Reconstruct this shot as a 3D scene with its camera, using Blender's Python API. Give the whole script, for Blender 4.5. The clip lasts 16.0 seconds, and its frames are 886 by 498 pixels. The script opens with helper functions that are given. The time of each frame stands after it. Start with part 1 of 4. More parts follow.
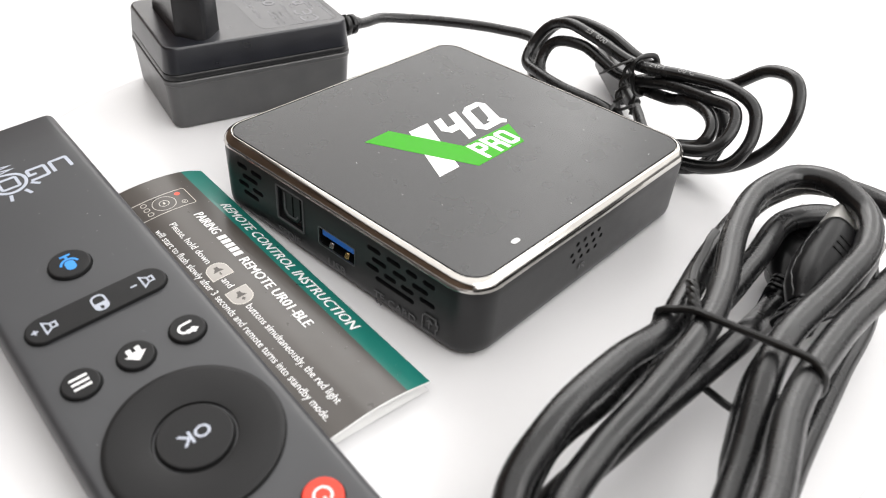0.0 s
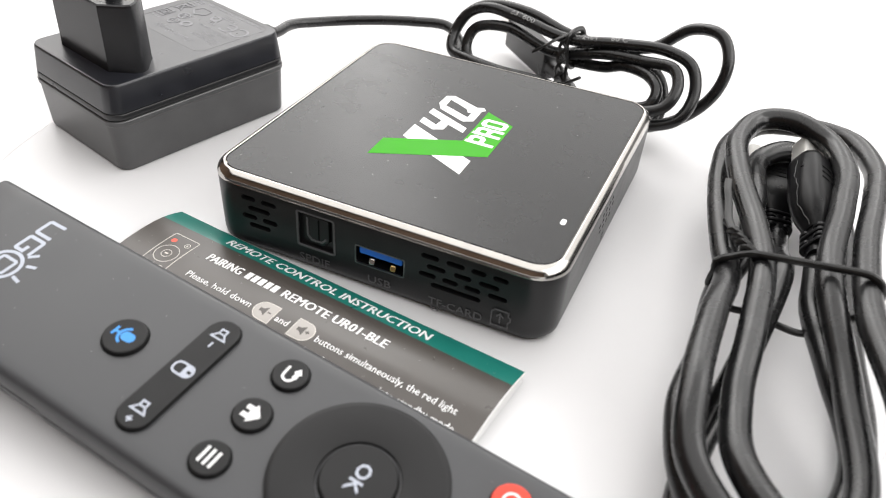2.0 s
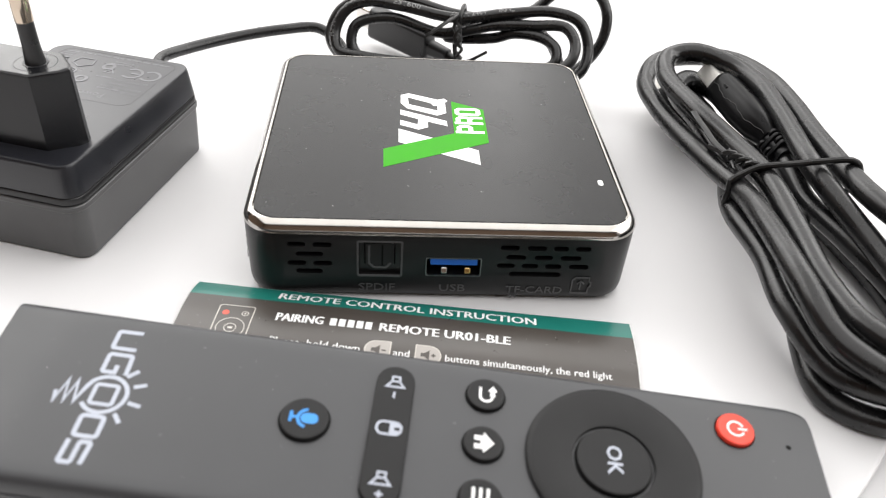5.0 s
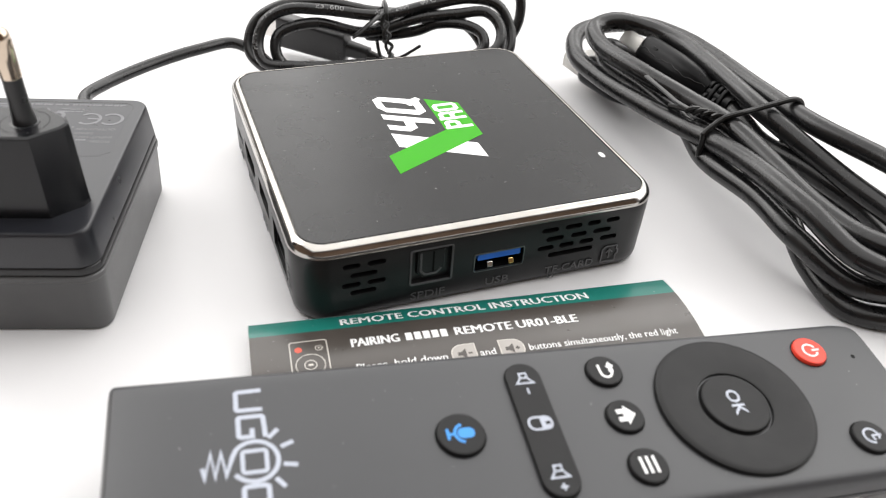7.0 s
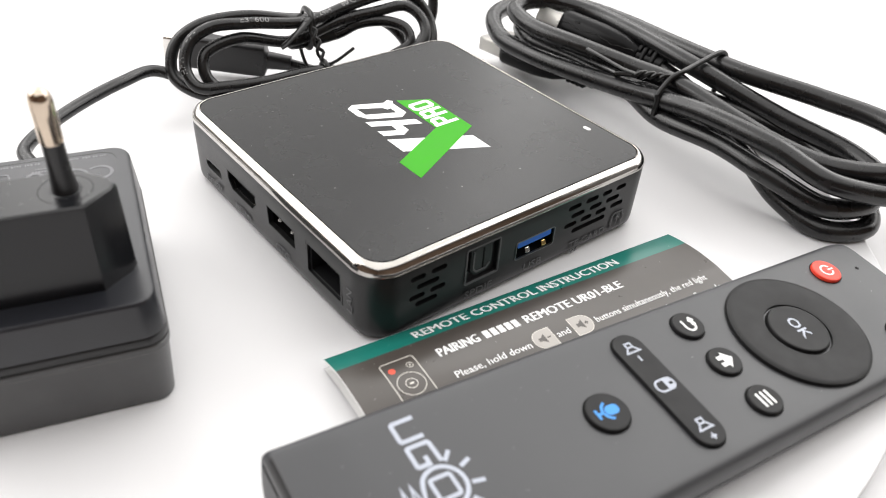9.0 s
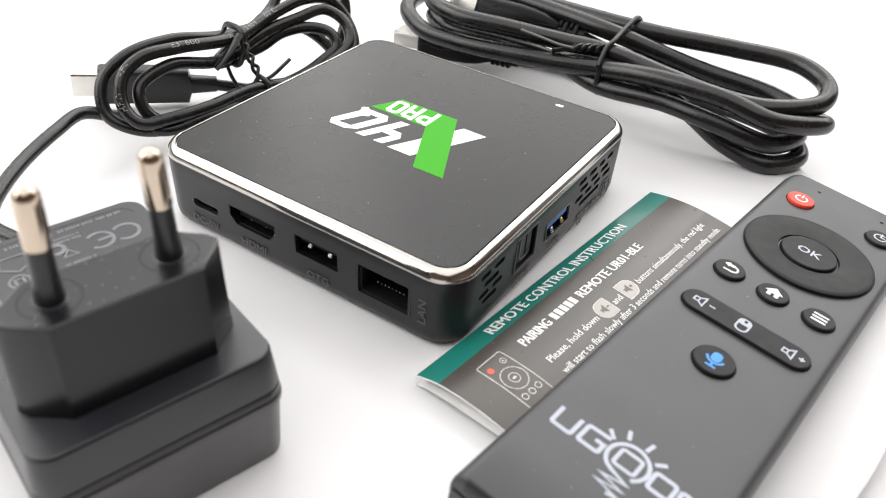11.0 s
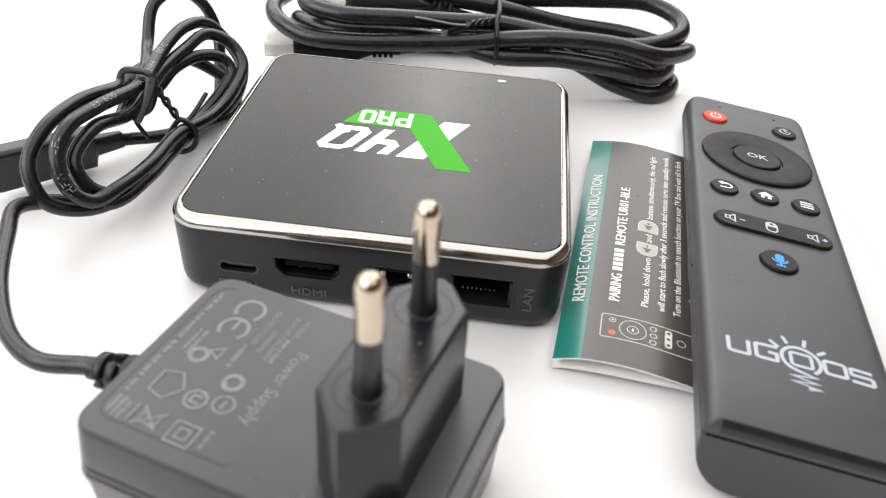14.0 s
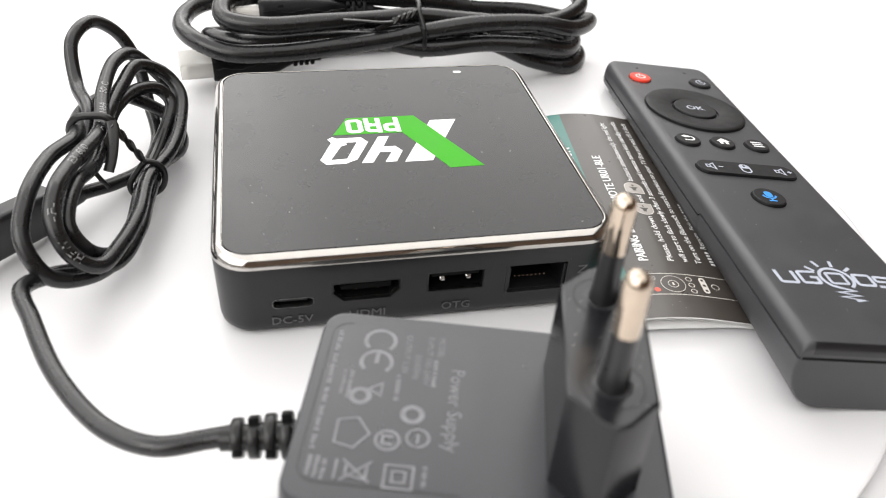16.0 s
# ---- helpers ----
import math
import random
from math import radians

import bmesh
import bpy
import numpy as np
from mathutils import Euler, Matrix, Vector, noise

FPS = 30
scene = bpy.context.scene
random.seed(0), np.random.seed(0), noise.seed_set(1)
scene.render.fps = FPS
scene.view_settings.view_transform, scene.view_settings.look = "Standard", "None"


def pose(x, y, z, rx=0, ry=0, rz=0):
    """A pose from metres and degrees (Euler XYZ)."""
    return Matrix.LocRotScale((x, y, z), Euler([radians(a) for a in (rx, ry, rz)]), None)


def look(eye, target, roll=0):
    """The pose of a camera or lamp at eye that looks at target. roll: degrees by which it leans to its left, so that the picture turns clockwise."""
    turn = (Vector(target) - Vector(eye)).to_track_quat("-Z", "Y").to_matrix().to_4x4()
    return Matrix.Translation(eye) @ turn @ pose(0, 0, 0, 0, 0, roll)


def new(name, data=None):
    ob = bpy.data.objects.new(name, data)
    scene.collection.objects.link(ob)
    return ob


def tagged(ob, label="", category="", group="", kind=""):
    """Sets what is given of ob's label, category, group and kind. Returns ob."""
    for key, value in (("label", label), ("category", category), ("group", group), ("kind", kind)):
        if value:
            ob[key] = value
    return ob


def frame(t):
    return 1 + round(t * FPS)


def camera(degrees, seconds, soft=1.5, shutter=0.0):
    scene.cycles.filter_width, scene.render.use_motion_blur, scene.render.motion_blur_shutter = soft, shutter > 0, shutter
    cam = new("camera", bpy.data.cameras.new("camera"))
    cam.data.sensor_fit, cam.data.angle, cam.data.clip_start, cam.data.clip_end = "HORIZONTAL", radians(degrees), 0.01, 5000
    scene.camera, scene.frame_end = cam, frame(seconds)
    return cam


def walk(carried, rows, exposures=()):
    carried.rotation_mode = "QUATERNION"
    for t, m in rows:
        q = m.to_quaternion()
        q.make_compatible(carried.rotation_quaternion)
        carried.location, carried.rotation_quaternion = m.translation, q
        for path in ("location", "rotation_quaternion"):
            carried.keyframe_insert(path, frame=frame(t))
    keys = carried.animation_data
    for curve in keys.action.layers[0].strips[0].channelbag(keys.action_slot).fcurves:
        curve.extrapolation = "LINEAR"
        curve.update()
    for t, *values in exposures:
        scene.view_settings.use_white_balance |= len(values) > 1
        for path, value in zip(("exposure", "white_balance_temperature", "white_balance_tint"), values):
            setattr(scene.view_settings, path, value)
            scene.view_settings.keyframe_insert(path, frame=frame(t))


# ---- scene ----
# ---- camera ----
cam = camera(57.2, 16.0, soft=1.05)
PIVOT = Vector((-0.00401, -0.00810, 0.0))
EYE8 = pose(-0.09932, -0.17000, 0.13007, 52.734, -3.395, -29.632)


def orbit(t):
    """The camera's pose on its circle round the turntable's axis."""
    s = (t - 8.0) / 8.0
    turn = 0.227 - 71.789 * s - 0.180 * s * s - 0.338 * s ** 3
    about = Matrix.Translation(PIVOT)
    return about @ pose(0, 0, 0, 0, 0, turn) @ about.inverted() @ EYE8


cam.data.dof.use_dof, cam.data.dof.focus_distance, cam.data.dof.aperture_fstop = True, 0.225, 20.0
walk(cam, [(0.5 * i, orbit(0.5 * i)) for i in range(33)])

# ---- light ----
world = bpy.data.worlds.new("studio_air")
scene.world = world
world.use_nodes = True
world.node_tree.nodes["Background"].inputs["Color"].default_value = (1.0, 1.0, 1.0, 1)
world.node_tree.nodes["Background"].inputs["Strength"].default_value = 0.35
scene.view_settings.exposure = -0.03


def softbox(name, eye, target, size, watts, colour=(1.0, 0.985, 0.97)):
    data = bpy.data.lights.new(name, "AREA")
    data.shape, data.size, data.energy, data.color = "SQUARE", size, watts, colour
    ob = new(name, data)
    ob.matrix_world = look(eye, target)
    return ob


softbox("ceiling_softbox", (0.0, 0.1, 1.55), (0, 0, 0), 3.0, 44.0)
# Five added lamps along an arc stand in for one light facing the camera.
for az, watts in ((-14, 12.5), (24, 10.0), (62, 6.0), (100, 9.5), (138, 14.5)):
    c, s = math.cos(radians(az)), math.sin(radians(az))
    softbox("added_arc_softbox", (1.35 * c, 1.35 * s, 0.92), (0, 0, 0.05), 1.2, watts)

# ---- materials ----
MM = 0.001


def material(name, colour, rough=0.5, metal=0.0, grain=0.0, grain_size=0.5, vary=0.12, spots=4.0, spec=0.5, coat=0.0, rvary=0.1):
    """A surface with fine relief (grain, at grain_size mm) and slow changes of tone and gloss (over spots mm)."""
    mat = bpy.data.materials.new(name)
    mat.use_nodes = True
    nt = mat.node_tree
    b = nt.nodes["Principled BSDF"]
    b.inputs["Metallic"].default_value = metal
    b.inputs["Specular IOR Level"].default_value = spec
    b.inputs["Coat Weight"].default_value = coat
    b.inputs["Coat Roughness"].default_value = 0.08
    co = nt.nodes.new("ShaderNodeTexCoord")
    big = nt.nodes.new("ShaderNodeTexNoise")
    big.inputs["Scale"].default_value = 1.0 / (spots * MM)
    big.inputs["Detail"].default_value = 5.0
    nt.links.new(co.outputs["Object"], big.inputs["Vector"])
    ramp = nt.nodes.new("ShaderNodeMapRange")
    ramp.inputs["From Min"].default_value, ramp.inputs["From Max"].default_value = 0.3, 0.7
    ramp.inputs["To Min"].default_value, ramp.inputs["To Max"].default_value = 1 - vary, 1 + vary
    nt.links.new(big.outputs["Fac"], ramp.inputs["Value"])
    mul = nt.nodes.new("ShaderNodeVectorMath")
    mul.operation = "SCALE"
    mul.inputs[0].default_value = colour
    nt.links.new(ramp.outputs["Result"], mul.inputs["Scale"])
    nt.links.new(mul.outputs["Vector"], b.inputs["Base Color"])
    rr = nt.nodes.new("ShaderNodeMapRange")
    rr.inputs["From Min"].default_value, rr.inputs["From Max"].default_value = 0.3, 0.7
    rr.inputs["To Min"].default_value, rr.inputs["To Max"].default_value = rough * (1 - rvary), rough * (1 + rvary)
    nt.links.new(big.outputs["Fac"], rr.inputs["Value"])
    nt.links.new(rr.outputs["Result"], b.inputs["Roughness"])
    if grain:
        fine = nt.nodes.new("ShaderNodeTexNoise")
        fine.inputs["Scale"].default_value = 1.0 / (grain_size * MM)
        fine.inputs["Detail"].default_value = 3.0
        nt.links.new(co.outputs["Object"], fine.inputs["Vector"])
        bump = nt.nodes.new("ShaderNodeBump")
        bump.inputs["Strength"].default_value = grain
        bump.inputs["Distance"].default_value = 0.05 * MM
        nt.links.new(fine.outputs["Fac"], bump.inputs["Height"])
        nt.links.new(bump.outputs["Normal"], b.inputs["Normal"])
    return mat


M_TABLE = material("white_board", (0.69, 0.686, 0.694), 0.5, vary=0.012, spots=60, grain=0.15, grain_size=0.6)
M_DISC = material("white_acrylic", (0.69, 0.686, 0.694), 0.38, vary=0.015, spots=40, rvary=0.15)
M_WALL = material("grey_paint", (0.45, 0.45, 0.45), 0.8, vary=0.05, spots=300)
M_GLASS = material("black_top_panel", (0.011, 0.011, 0.0115), 0.26, vary=0.08, spots=9, grain=0.04, grain_size=0.4, spec=0.32)
M_SHELL = material("black_satin_plastic", (0.009, 0.009, 0.0098), 0.34, vary=0.12, spots=7, grain=0.35, grain_size=0.3, spec=0.42)
# Shell plastic paled so raised marks look as if their edges catch light.
M_EMBOSS_LIT = material("black_satin_emboss_lit", (0.085, 0.085, 0.088), 0.32, vary=0.08, spots=7)
M_CHROME = material("polished_chrome", (0.55, 0.53, 0.50), 0.12, metal=1.0, vary=0.04, spots=5, rvary=0.3)
M_HOLE = material("dark_cavity", (0.004, 0.004, 0.004), 0.6, vary=0.1, spec=0.12)
M_STEEL = material("nickel_plated_steel", (0.72, 0.70, 0.67), 0.2, metal=1.0, vary=0.06, spots=3)
M_PIN = material("warm_nickel_plate", (0.60, 0.50, 0.40), 0.09, metal=1.0, vary=0.06, spots=3)
M_FRAME = material("brushed_steel", (0.3, 0.3, 0.3), 0.35, metal=1.0, vary=0.15, spots=2)
M_DULL = material("dull_dark_steel", (0.07, 0.07, 0.07), 0.42, metal=1.0, vary=0.2, spots=2)
M_GOLD = material("gold_contact", (0.85, 0.62, 0.25), 0.25, metal=1.0, vary=0.05)
M_BLUE = material("blue_plastic_tongue", (0.015, 0.17, 0.75), 0.35, vary=0.05)
M_WHITEINK = material("white_print", (0.82, 0.82, 0.82), 0.5, vary=0.03)
M_GREYINK = material("pale_grey_print", (0.42, 0.45, 0.52), 0.45, vary=0.04)
M_GREEN = material("green_print", (0.042, 0.33, 0.010), 0.6, vary=0.03, spec=0.22)
M_LED = material("milky_diffuser", (0.75, 0.75, 0.74), 0.35, vary=0.02)
M_REMOTE = material("soft_touch_grey_black", (0.040, 0.041, 0.0445), 0.42, vary=0.05, spots=14, grain=0.12, grain_size=0.25, spec=0.56)
M_BUTTON = material("black_rubber", (0.008, 0.008, 0.0085), 0.52, vary=0.1, spots=4, grain=0.12, grain_size=0.2, spec=0.3)
M_RED = material("red_rubber", (0.72, 0.045, 0.02), 0.45, vary=0.05)
M_BLUEINK = material("blue_print", (0.035, 0.26, 0.68), 0.45, vary=0.03)
# Black plastic; the slight blue in its base stands in for bluish reflected light.
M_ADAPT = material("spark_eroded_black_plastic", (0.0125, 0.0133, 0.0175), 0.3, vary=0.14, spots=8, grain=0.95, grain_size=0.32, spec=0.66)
# Lower shell: same texture, base tone about five times the upper's.
M_ADAPT_LOW = material("spark_eroded_paler_plastic", (0.062, 0.062, 0.063), 0.32, vary=0.14, spots=8, grain=0.7, grain_size=0.32, spec=0.62)
M_PLUG = material("smooth_black_plastic", (0.014, 0.014, 0.015), 0.3, vary=0.1, spots=6, grain=0.12, grain_size=0.3)
M_ADINK = material("grey_pad_print", (0.15, 0.15, 0.16), 0.45, vary=0.2, spots=2)
M_CABLE = material("black_pvc", (0.008, 0.008, 0.0085), 0.27, vary=0.15, spots=6, grain=0.08, grain_size=0.9, rvary=0.2, spec=0.53)
M_WIRE = material("black_tie_plastic", (0.008, 0.008, 0.008), 0.3, vary=0.1, spec=0.4)
M_BLOCK = material("satin_black_plastic", (0.007, 0.0074, 0.009), 0.24, vary=0.1, spots=6, grain=0.16, grain_size=0.4, spec=0.44)
M_DUST = material("pale_dust", (0.4, 0.4, 0.39), 0.8, vary=0.2, spots=1)
# Unseen wall tone, added so surfaces facing the camera side reflect dark.
M_DARK_WALL = material("dark_reflection_wall", (0.15, 0.10, 0.07), 0.9, vary=0.1, spots=200)
M_PAPER = material("white_coated_paper", (0.80, 0.80, 0.79), 0.45, vary=0.02, spots=10)
M_BROWN = material("warm_dark_grey_print", (0.058, 0.050, 0.044), 0.3, vary=0.05, spots=6, coat=0.08)
M_TEAL = material("teal_print", (0.012, 0.16, 0.13), 0.3, vary=0.04, spots=6, coat=0.25)
M_CAP = material("frosted_cap", (0.86, 0.85, 0.82), 0.5, vary=0.02)
M_CAP.node_tree.nodes["Principled BSDF"].inputs["Transmission Weight"].default_value = 0.65

# ---- building helpers, all lengths in millimetres ----


def finish(name, bm, mat, parent=None, label="", smooth=True, angle=32):
    """Links a bmesh given in millimetres as one mesh object."""
    bmesh.ops.scale(bm, vec=(MM, MM, MM), verts=bm.verts)
    bmesh.ops.recalc_face_normals(bm, faces=bm.faces)
    me = bpy.data.meshes.new(name)
    bm.to_mesh(me)
    bm.free()
    return dress(name, me, mat, parent, label, smooth, angle)


def flat_caps(me):
    """Keeps the many-sided end faces flat and crisp."""
    for p in me.polygons:
        if p.loop_total > 8:
            p.use_smooth = False
            for k in p.loop_indices:
                me.edges[me.loops[k].edge_index].use_edge_sharp = True


def dress(name, me, mat, parent=None, label="", smooth=True, angle=32):
    me.materials.clear()
    me.materials.append(mat)
    if smooth:
        me.shade_smooth()
        me.set_sharp_from_angle(angle=radians(angle))
        flat_caps(me)
    ob = new(name, me)
    if parent:
        ob.parent = parent
    if label:
        ob["label"] = label
    return ob


part = finish


def thing(name, label, category, m=None, group="", kind=""):
    ob = new(name)
    ob.empty_display_size = 0.01
    if m:
        ob.matrix_world = m
    return tagged(ob, label, category, group, kind)


def rounded(w, h, r, n=8, cx=0.0, cy=0.0):
    """Outline of a rounded rectangle, anticlockwise."""
    out = []
    for sx, sy, a in ((1, 1, 0), (-1, 1, 90), (-1, -1, 180), (1, -1, 270)):
        for i in range(n + 1):
            b = radians(a + 90 * i / n)
            out.append((cx + sx * (w / 2 - r) + r * math.cos(b), cy + sy * (h / 2 - r) + r * math.sin(b)))
    return out


def circle(r, n=28, cx=0.0, cy=0.0):
    return [(cx + r * math.cos(2 * math.pi * i / n), cy + r * math.sin(2 * math.pi * i / n)) for i in range(n)]


def loft(bm, layers, cap=(True, True)):
    """Skins outlines of equal length; layers of (outline, z)."""
    rings = [[bm.verts.new((x, y, z)) for x, y in o] for o, z in layers]
    for a, b in zip(rings, rings[1:]):
        k = len(a)
        for i in range(k):
            bm.faces.new((a[i], a[(i + 1) % k], b[(i + 1) % k], b[i]))
    if cap[0]:
        bm.faces.new(rings[0][::-1])
    if cap[1]:
        bm.faces.new(rings[-1])
    return rings


def lofted(*layers, cap=(True, True)):
    bm = bmesh.new()
    loft(bm, layers, cap)
    return bm


def slab(outline, z0, z1, bev=0.0, bm=None):
    """A prism with a small round on its upper edge."""
    bm = bm or bmesh.new()
    if bev:
        cx = sum(p[0] for p in outline) / len(outline)
        cy = sum(p[1] for p in outline) / len(outline)
        far = max(math.hypot(x - cx, y - cy) for x, y in outline)

        def shrink(d):
            k = 1 - d / far
            return [(cx + (x - cx) * k, cy + (y - cy) * k) for x, y in outline]
        loft(bm, [(outline, z0), (outline, z1 - bev), (shrink(bev * 0.3), z1 - bev * 0.3), (shrink(bev), z1)])
    else:
        loft(bm, [(outline, z0), (outline, z1)])
    return bm


def smooth_path(ctrl, step=1.6, closed=False):
    """Even points on a centripetal Catmull-Rom curve through the control points."""
    p = [np.array(c, float) for c in ctrl]
    n = len(p)
    if closed:
        ext = [p[-1]] + p + [p[0], p[1]]
    else:
        ext = [2 * p[0] - p[1]] + p + [2 * p[-1] - p[-2]]
    out = []
    for i in range(len(ext) - 3):
        a, b, c, d = ext[i:i + 4]
        t0 = 0.0
        t1 = t0 + max(np.linalg.norm(b - a), 1e-6) ** 0.5
        t2 = t1 + max(np.linalg.norm(c - b), 1e-6) ** 0.5
        t3 = t2 + max(np.linalg.norm(d - c), 1e-6) ** 0.5
        m = max(2, int(np.linalg.norm(c - b) / step))
        for k in range(m):
            t = t1 + (t2 - t1) * k / m
            a1 = (t1 - t) / (t1 - t0) * a + (t - t0) / (t1 - t0) * b
            a2 = (t2 - t) / (t2 - t1) * b + (t - t1) / (t2 - t1) * c
            a3 = (t3 - t) / (t3 - t2) * c + (t - t2) / (t3 - t2) * d
            b1 = (t2 - t) / (t2 - t0) * a1 + (t - t0) / (t2 - t0) * a2
            b2 = (t3 - t) / (t3 - t1) * a2 + (t - t1) / (t3 - t1) * a3
            out.append((t2 - t) / (t2 - t1) * b1 + (t - t1) / (t2 - t1) * b2)
    if not closed:
        out.append(p[-1])
    return out


def tube(bm, pts, r, sides=14, closed=False, flat=1.0, radii=None):
    """Sweeps a ring along points without twist. flat: height over width of the ring."""
    pts = [np.array(p, float) for p in pts]
    n = len(pts)
    tang = []
    for i in range(n):
        a = pts[(i - 1) % n] if (closed or i > 0) else pts[i]
        b = pts[(i + 1) % n] if (closed or i < n - 1) else pts[i]
        v = b - a
        tang.append(v / (np.linalg.norm(v) + 1e-12))
    up = np.array((0.0, 0.0, 1.0))
    if abs(tang[0] @ up) > 0.9:
        up = np.array((1.0, 0.0, 0.0))
    x = np.cross(tang[0], up)
    x /= np.linalg.norm(x)
    rings = []
    for i in range(n):
        x = x - tang[i] * (x @ tang[i])
        x /= np.linalg.norm(x)
        y = np.cross(tang[i], x)
        q = radii[i] if radii else r
        rings.append([bm.verts.new(tuple(pts[i] + q * (math.cos(2 * math.pi * k / sides) * x + flat * math.sin(2 * math.pi * k / sides) * y))) for k in range(sides)])
    pairs = list(zip(rings, rings[1:]))
    for a, b in pairs:
        for k in range(sides):
            bm.faces.new((a[k], a[(k + 1) % sides], b[(k + 1) % sides], b[k]))
    if closed:
        a, b = rings[-1], rings[0]
        s = min(range(sides), key=lambda j: (b[j].co - a[0].co).length)
        for k in range(sides):
            bm.faces.new((a[k], a[(k + 1) % sides], b[(k + 1 + s) % sides], b[(k + s) % sides]))
    else:
        bm.faces.new(rings[0][::-1])
        bm.faces.new(rings[-1])
    return bm


def lathe(bm, profile, m=Matrix(), sides=24):
    """Turns (radius, height) pairs about the local z axis, placed by m (in millimetres)."""
    rings = []
    for r, z in profile:
        rings.append([bm.verts.new(m @ Vector((max(r, 0.02) * math.cos(2 * math.pi * k / sides), max(r, 0.02) * math.sin(2 * math.pi * k / sides), z))) for k in range(sides)])
    for a, b in zip(rings, rings[1:]):
        for k in range(sides):
            bm.faces.new((a[k], a[(k + 1) % sides], b[(k + 1) % sides], b[k]))
    bm.faces.new(rings[0][::-1])
    bm.faces.new(rings[-1])
    return bm


def strokes(bm, lines, width, z0, z1, closed=False):
    """Flat ribbons of even width along polylines, mitred at the corners; each line lies a hair above the one before."""
    for j, line in enumerate(lines):
        p = [Vector((x, y)) for x, y in line]
        loop = closed or (p[0] - p[-1]).length < 1e-4
        if loop and (p[0] - p[-1]).length < 1e-4:
            p = p[:-1]
        n = len(p)
        left, right = [], []
        for i in range(n):
            d0 = (p[i] - p[i - 1]).normalized() if (loop or i > 0) else None
            d1 = (p[(i + 1) % n] - p[i]).normalized() if (loop or i < n - 1) else None
            d0, d1 = d0 or d1, d1 or d0
            n0, n1 = Vector((-d0.y, d0.x)), Vector((-d1.y, d1.x))
            m = n0 + n1
            m = m.normalized() if m.length > 0.2 else n1
            k = width / 2 / max(m.dot(n1), 0.45)
            q = p[i]
            if not loop and i in (0, n - 1):
                q = q + (d1 if i == 0 else -d0) * (-width * 0.25)
            left.append(q + m * k)
            right.append(q - m * k)
        up = z1 + 0.012 * j
        rings = [[bm.verts.new((v.x, v.y, z)) for v in side] for side, z in ((left, up), (right, up), (right, z0), (left, z0))]
        for i in range(n if loop else n - 1):
            h = (i + 1) % n
            for e in range(4):
                f = (e + 1) % 4
                bm.faces.new((rings[e][i], rings[f][i], rings[f][h], rings[e][h]))
        if not loop:
            bm.faces.new([r[0] for r in rings])
            bm.faces.new([r[-1] for r in rings][::-1])
    return bm


def font_mesh(body, bold):
    cu = bpy.data.curves.new("lettering", "FONT")
    cu.body, cu.size, cu.offset, cu.resolution_u = body, 1.0, bold, 2
    ob = new("lettering", cu)
    bpy.context.view_layer.update()
    me = bpy.data.meshes.new_from_object(ob.evaluated_get(bpy.context.evaluated_depsgraph_get()))
    bpy.data.objects.remove(ob)
    bpy.data.curves.remove(cu)
    bm = bmesh.new()
    bm.from_mesh(me)
    bpy.data.meshes.remove(me)
    return bm


CAP = max(v.co.y for v in font_mesh("H", 0.0).verts)


def lettering(body, width, cap, depth=0.0, bold=0.0):
    """A mesh (in millimetres) of words set from the origin along x, with that width and capital height."""
    bm = font_mesh(body, bold)
    lo, hi = min(v.co.x for v in bm.verts), max(v.co.x for v in bm.verts)
    sx, sy = width / (hi - lo), cap / CAP
    for v in bm.verts:
        v.co = Vector(((v.co.x - lo) * sx, v.co.y * sy, 0))
    if depth:
        top = bmesh.ops.extrude_face_region(bm, geom=bm.faces[:])
        for g in top["geom"]:
            if isinstance(g, bmesh.types.BMVert):
                g.co.z += depth
    return bm


def cut(ob, cutters):
    """Cuts the bmeshes (in millimetres) out of a mesh object and keeps the result as plain mesh."""
    temp = []
    for bm in cutters:
        c = finish("cutter", bm, M_HOLE, smooth=False)
        c.matrix_world = ob.parent.matrix_world
        temp.append(c)
        mod = ob.modifiers.new("cut", "BOOLEAN")
        mod.operation, mod.solver, mod.object = "DIFFERENCE", "EXACT", c
    bpy.context.view_layer.update()
    me = bpy.data.meshes.new_from_object(ob.evaluated_get(bpy.context.evaluated_depsgraph_get()))
    ob.modifiers.clear()
    old = ob.data
    name = old.name
    ob.data = me
    bpy.data.meshes.remove(old)
    me.name = name
    for c in temp:
        d = c.data
        bpy.data.objects.remove(c)
        bpy.data.meshes.remove(d)
    me.shade_smooth()
    me.set_sharp_from_angle(angle=radians(32))
    return ob


def turned(bm, m):
    bmesh.ops.transform(bm, matrix=m, verts=bm.verts)
    return bm


def dust(parent, seed, count, spot, top, size=0.22):
    """Tiny pale flecks lying on a flat area (x0, x1, y0, y1) at height top."""
    rnd = random.Random(seed)
    bm = bmesh.new()
    for i in range(count):
        x, y = rnd.uniform(spot[0], spot[1]), rnd.uniform(spot[2], spot[3])
        a, l, w = rnd.uniform(0, 6.28), size * rnd.uniform(0.4, 1.8), size * rnd.uniform(0.25, 0.5)
        c, q = math.cos(a), math.sin(a)
        bend = rnd.uniform(-0.4, 0.4) * l
        slab([(x + c * u - q * v, y + q * u + c * v) for u, v in ((-l, -w / 3), (0, bend - w / 2), (l, -w / 4), (l * 0.9, w / 4), (0, bend + w / 2), (-l, w / 3))], top - 0.01, top + 0.03, bm=bm)
    return tagged(part("dust", bm, M_DUST, parent, "fine pale dust specks", smooth=False), kind="stuff")


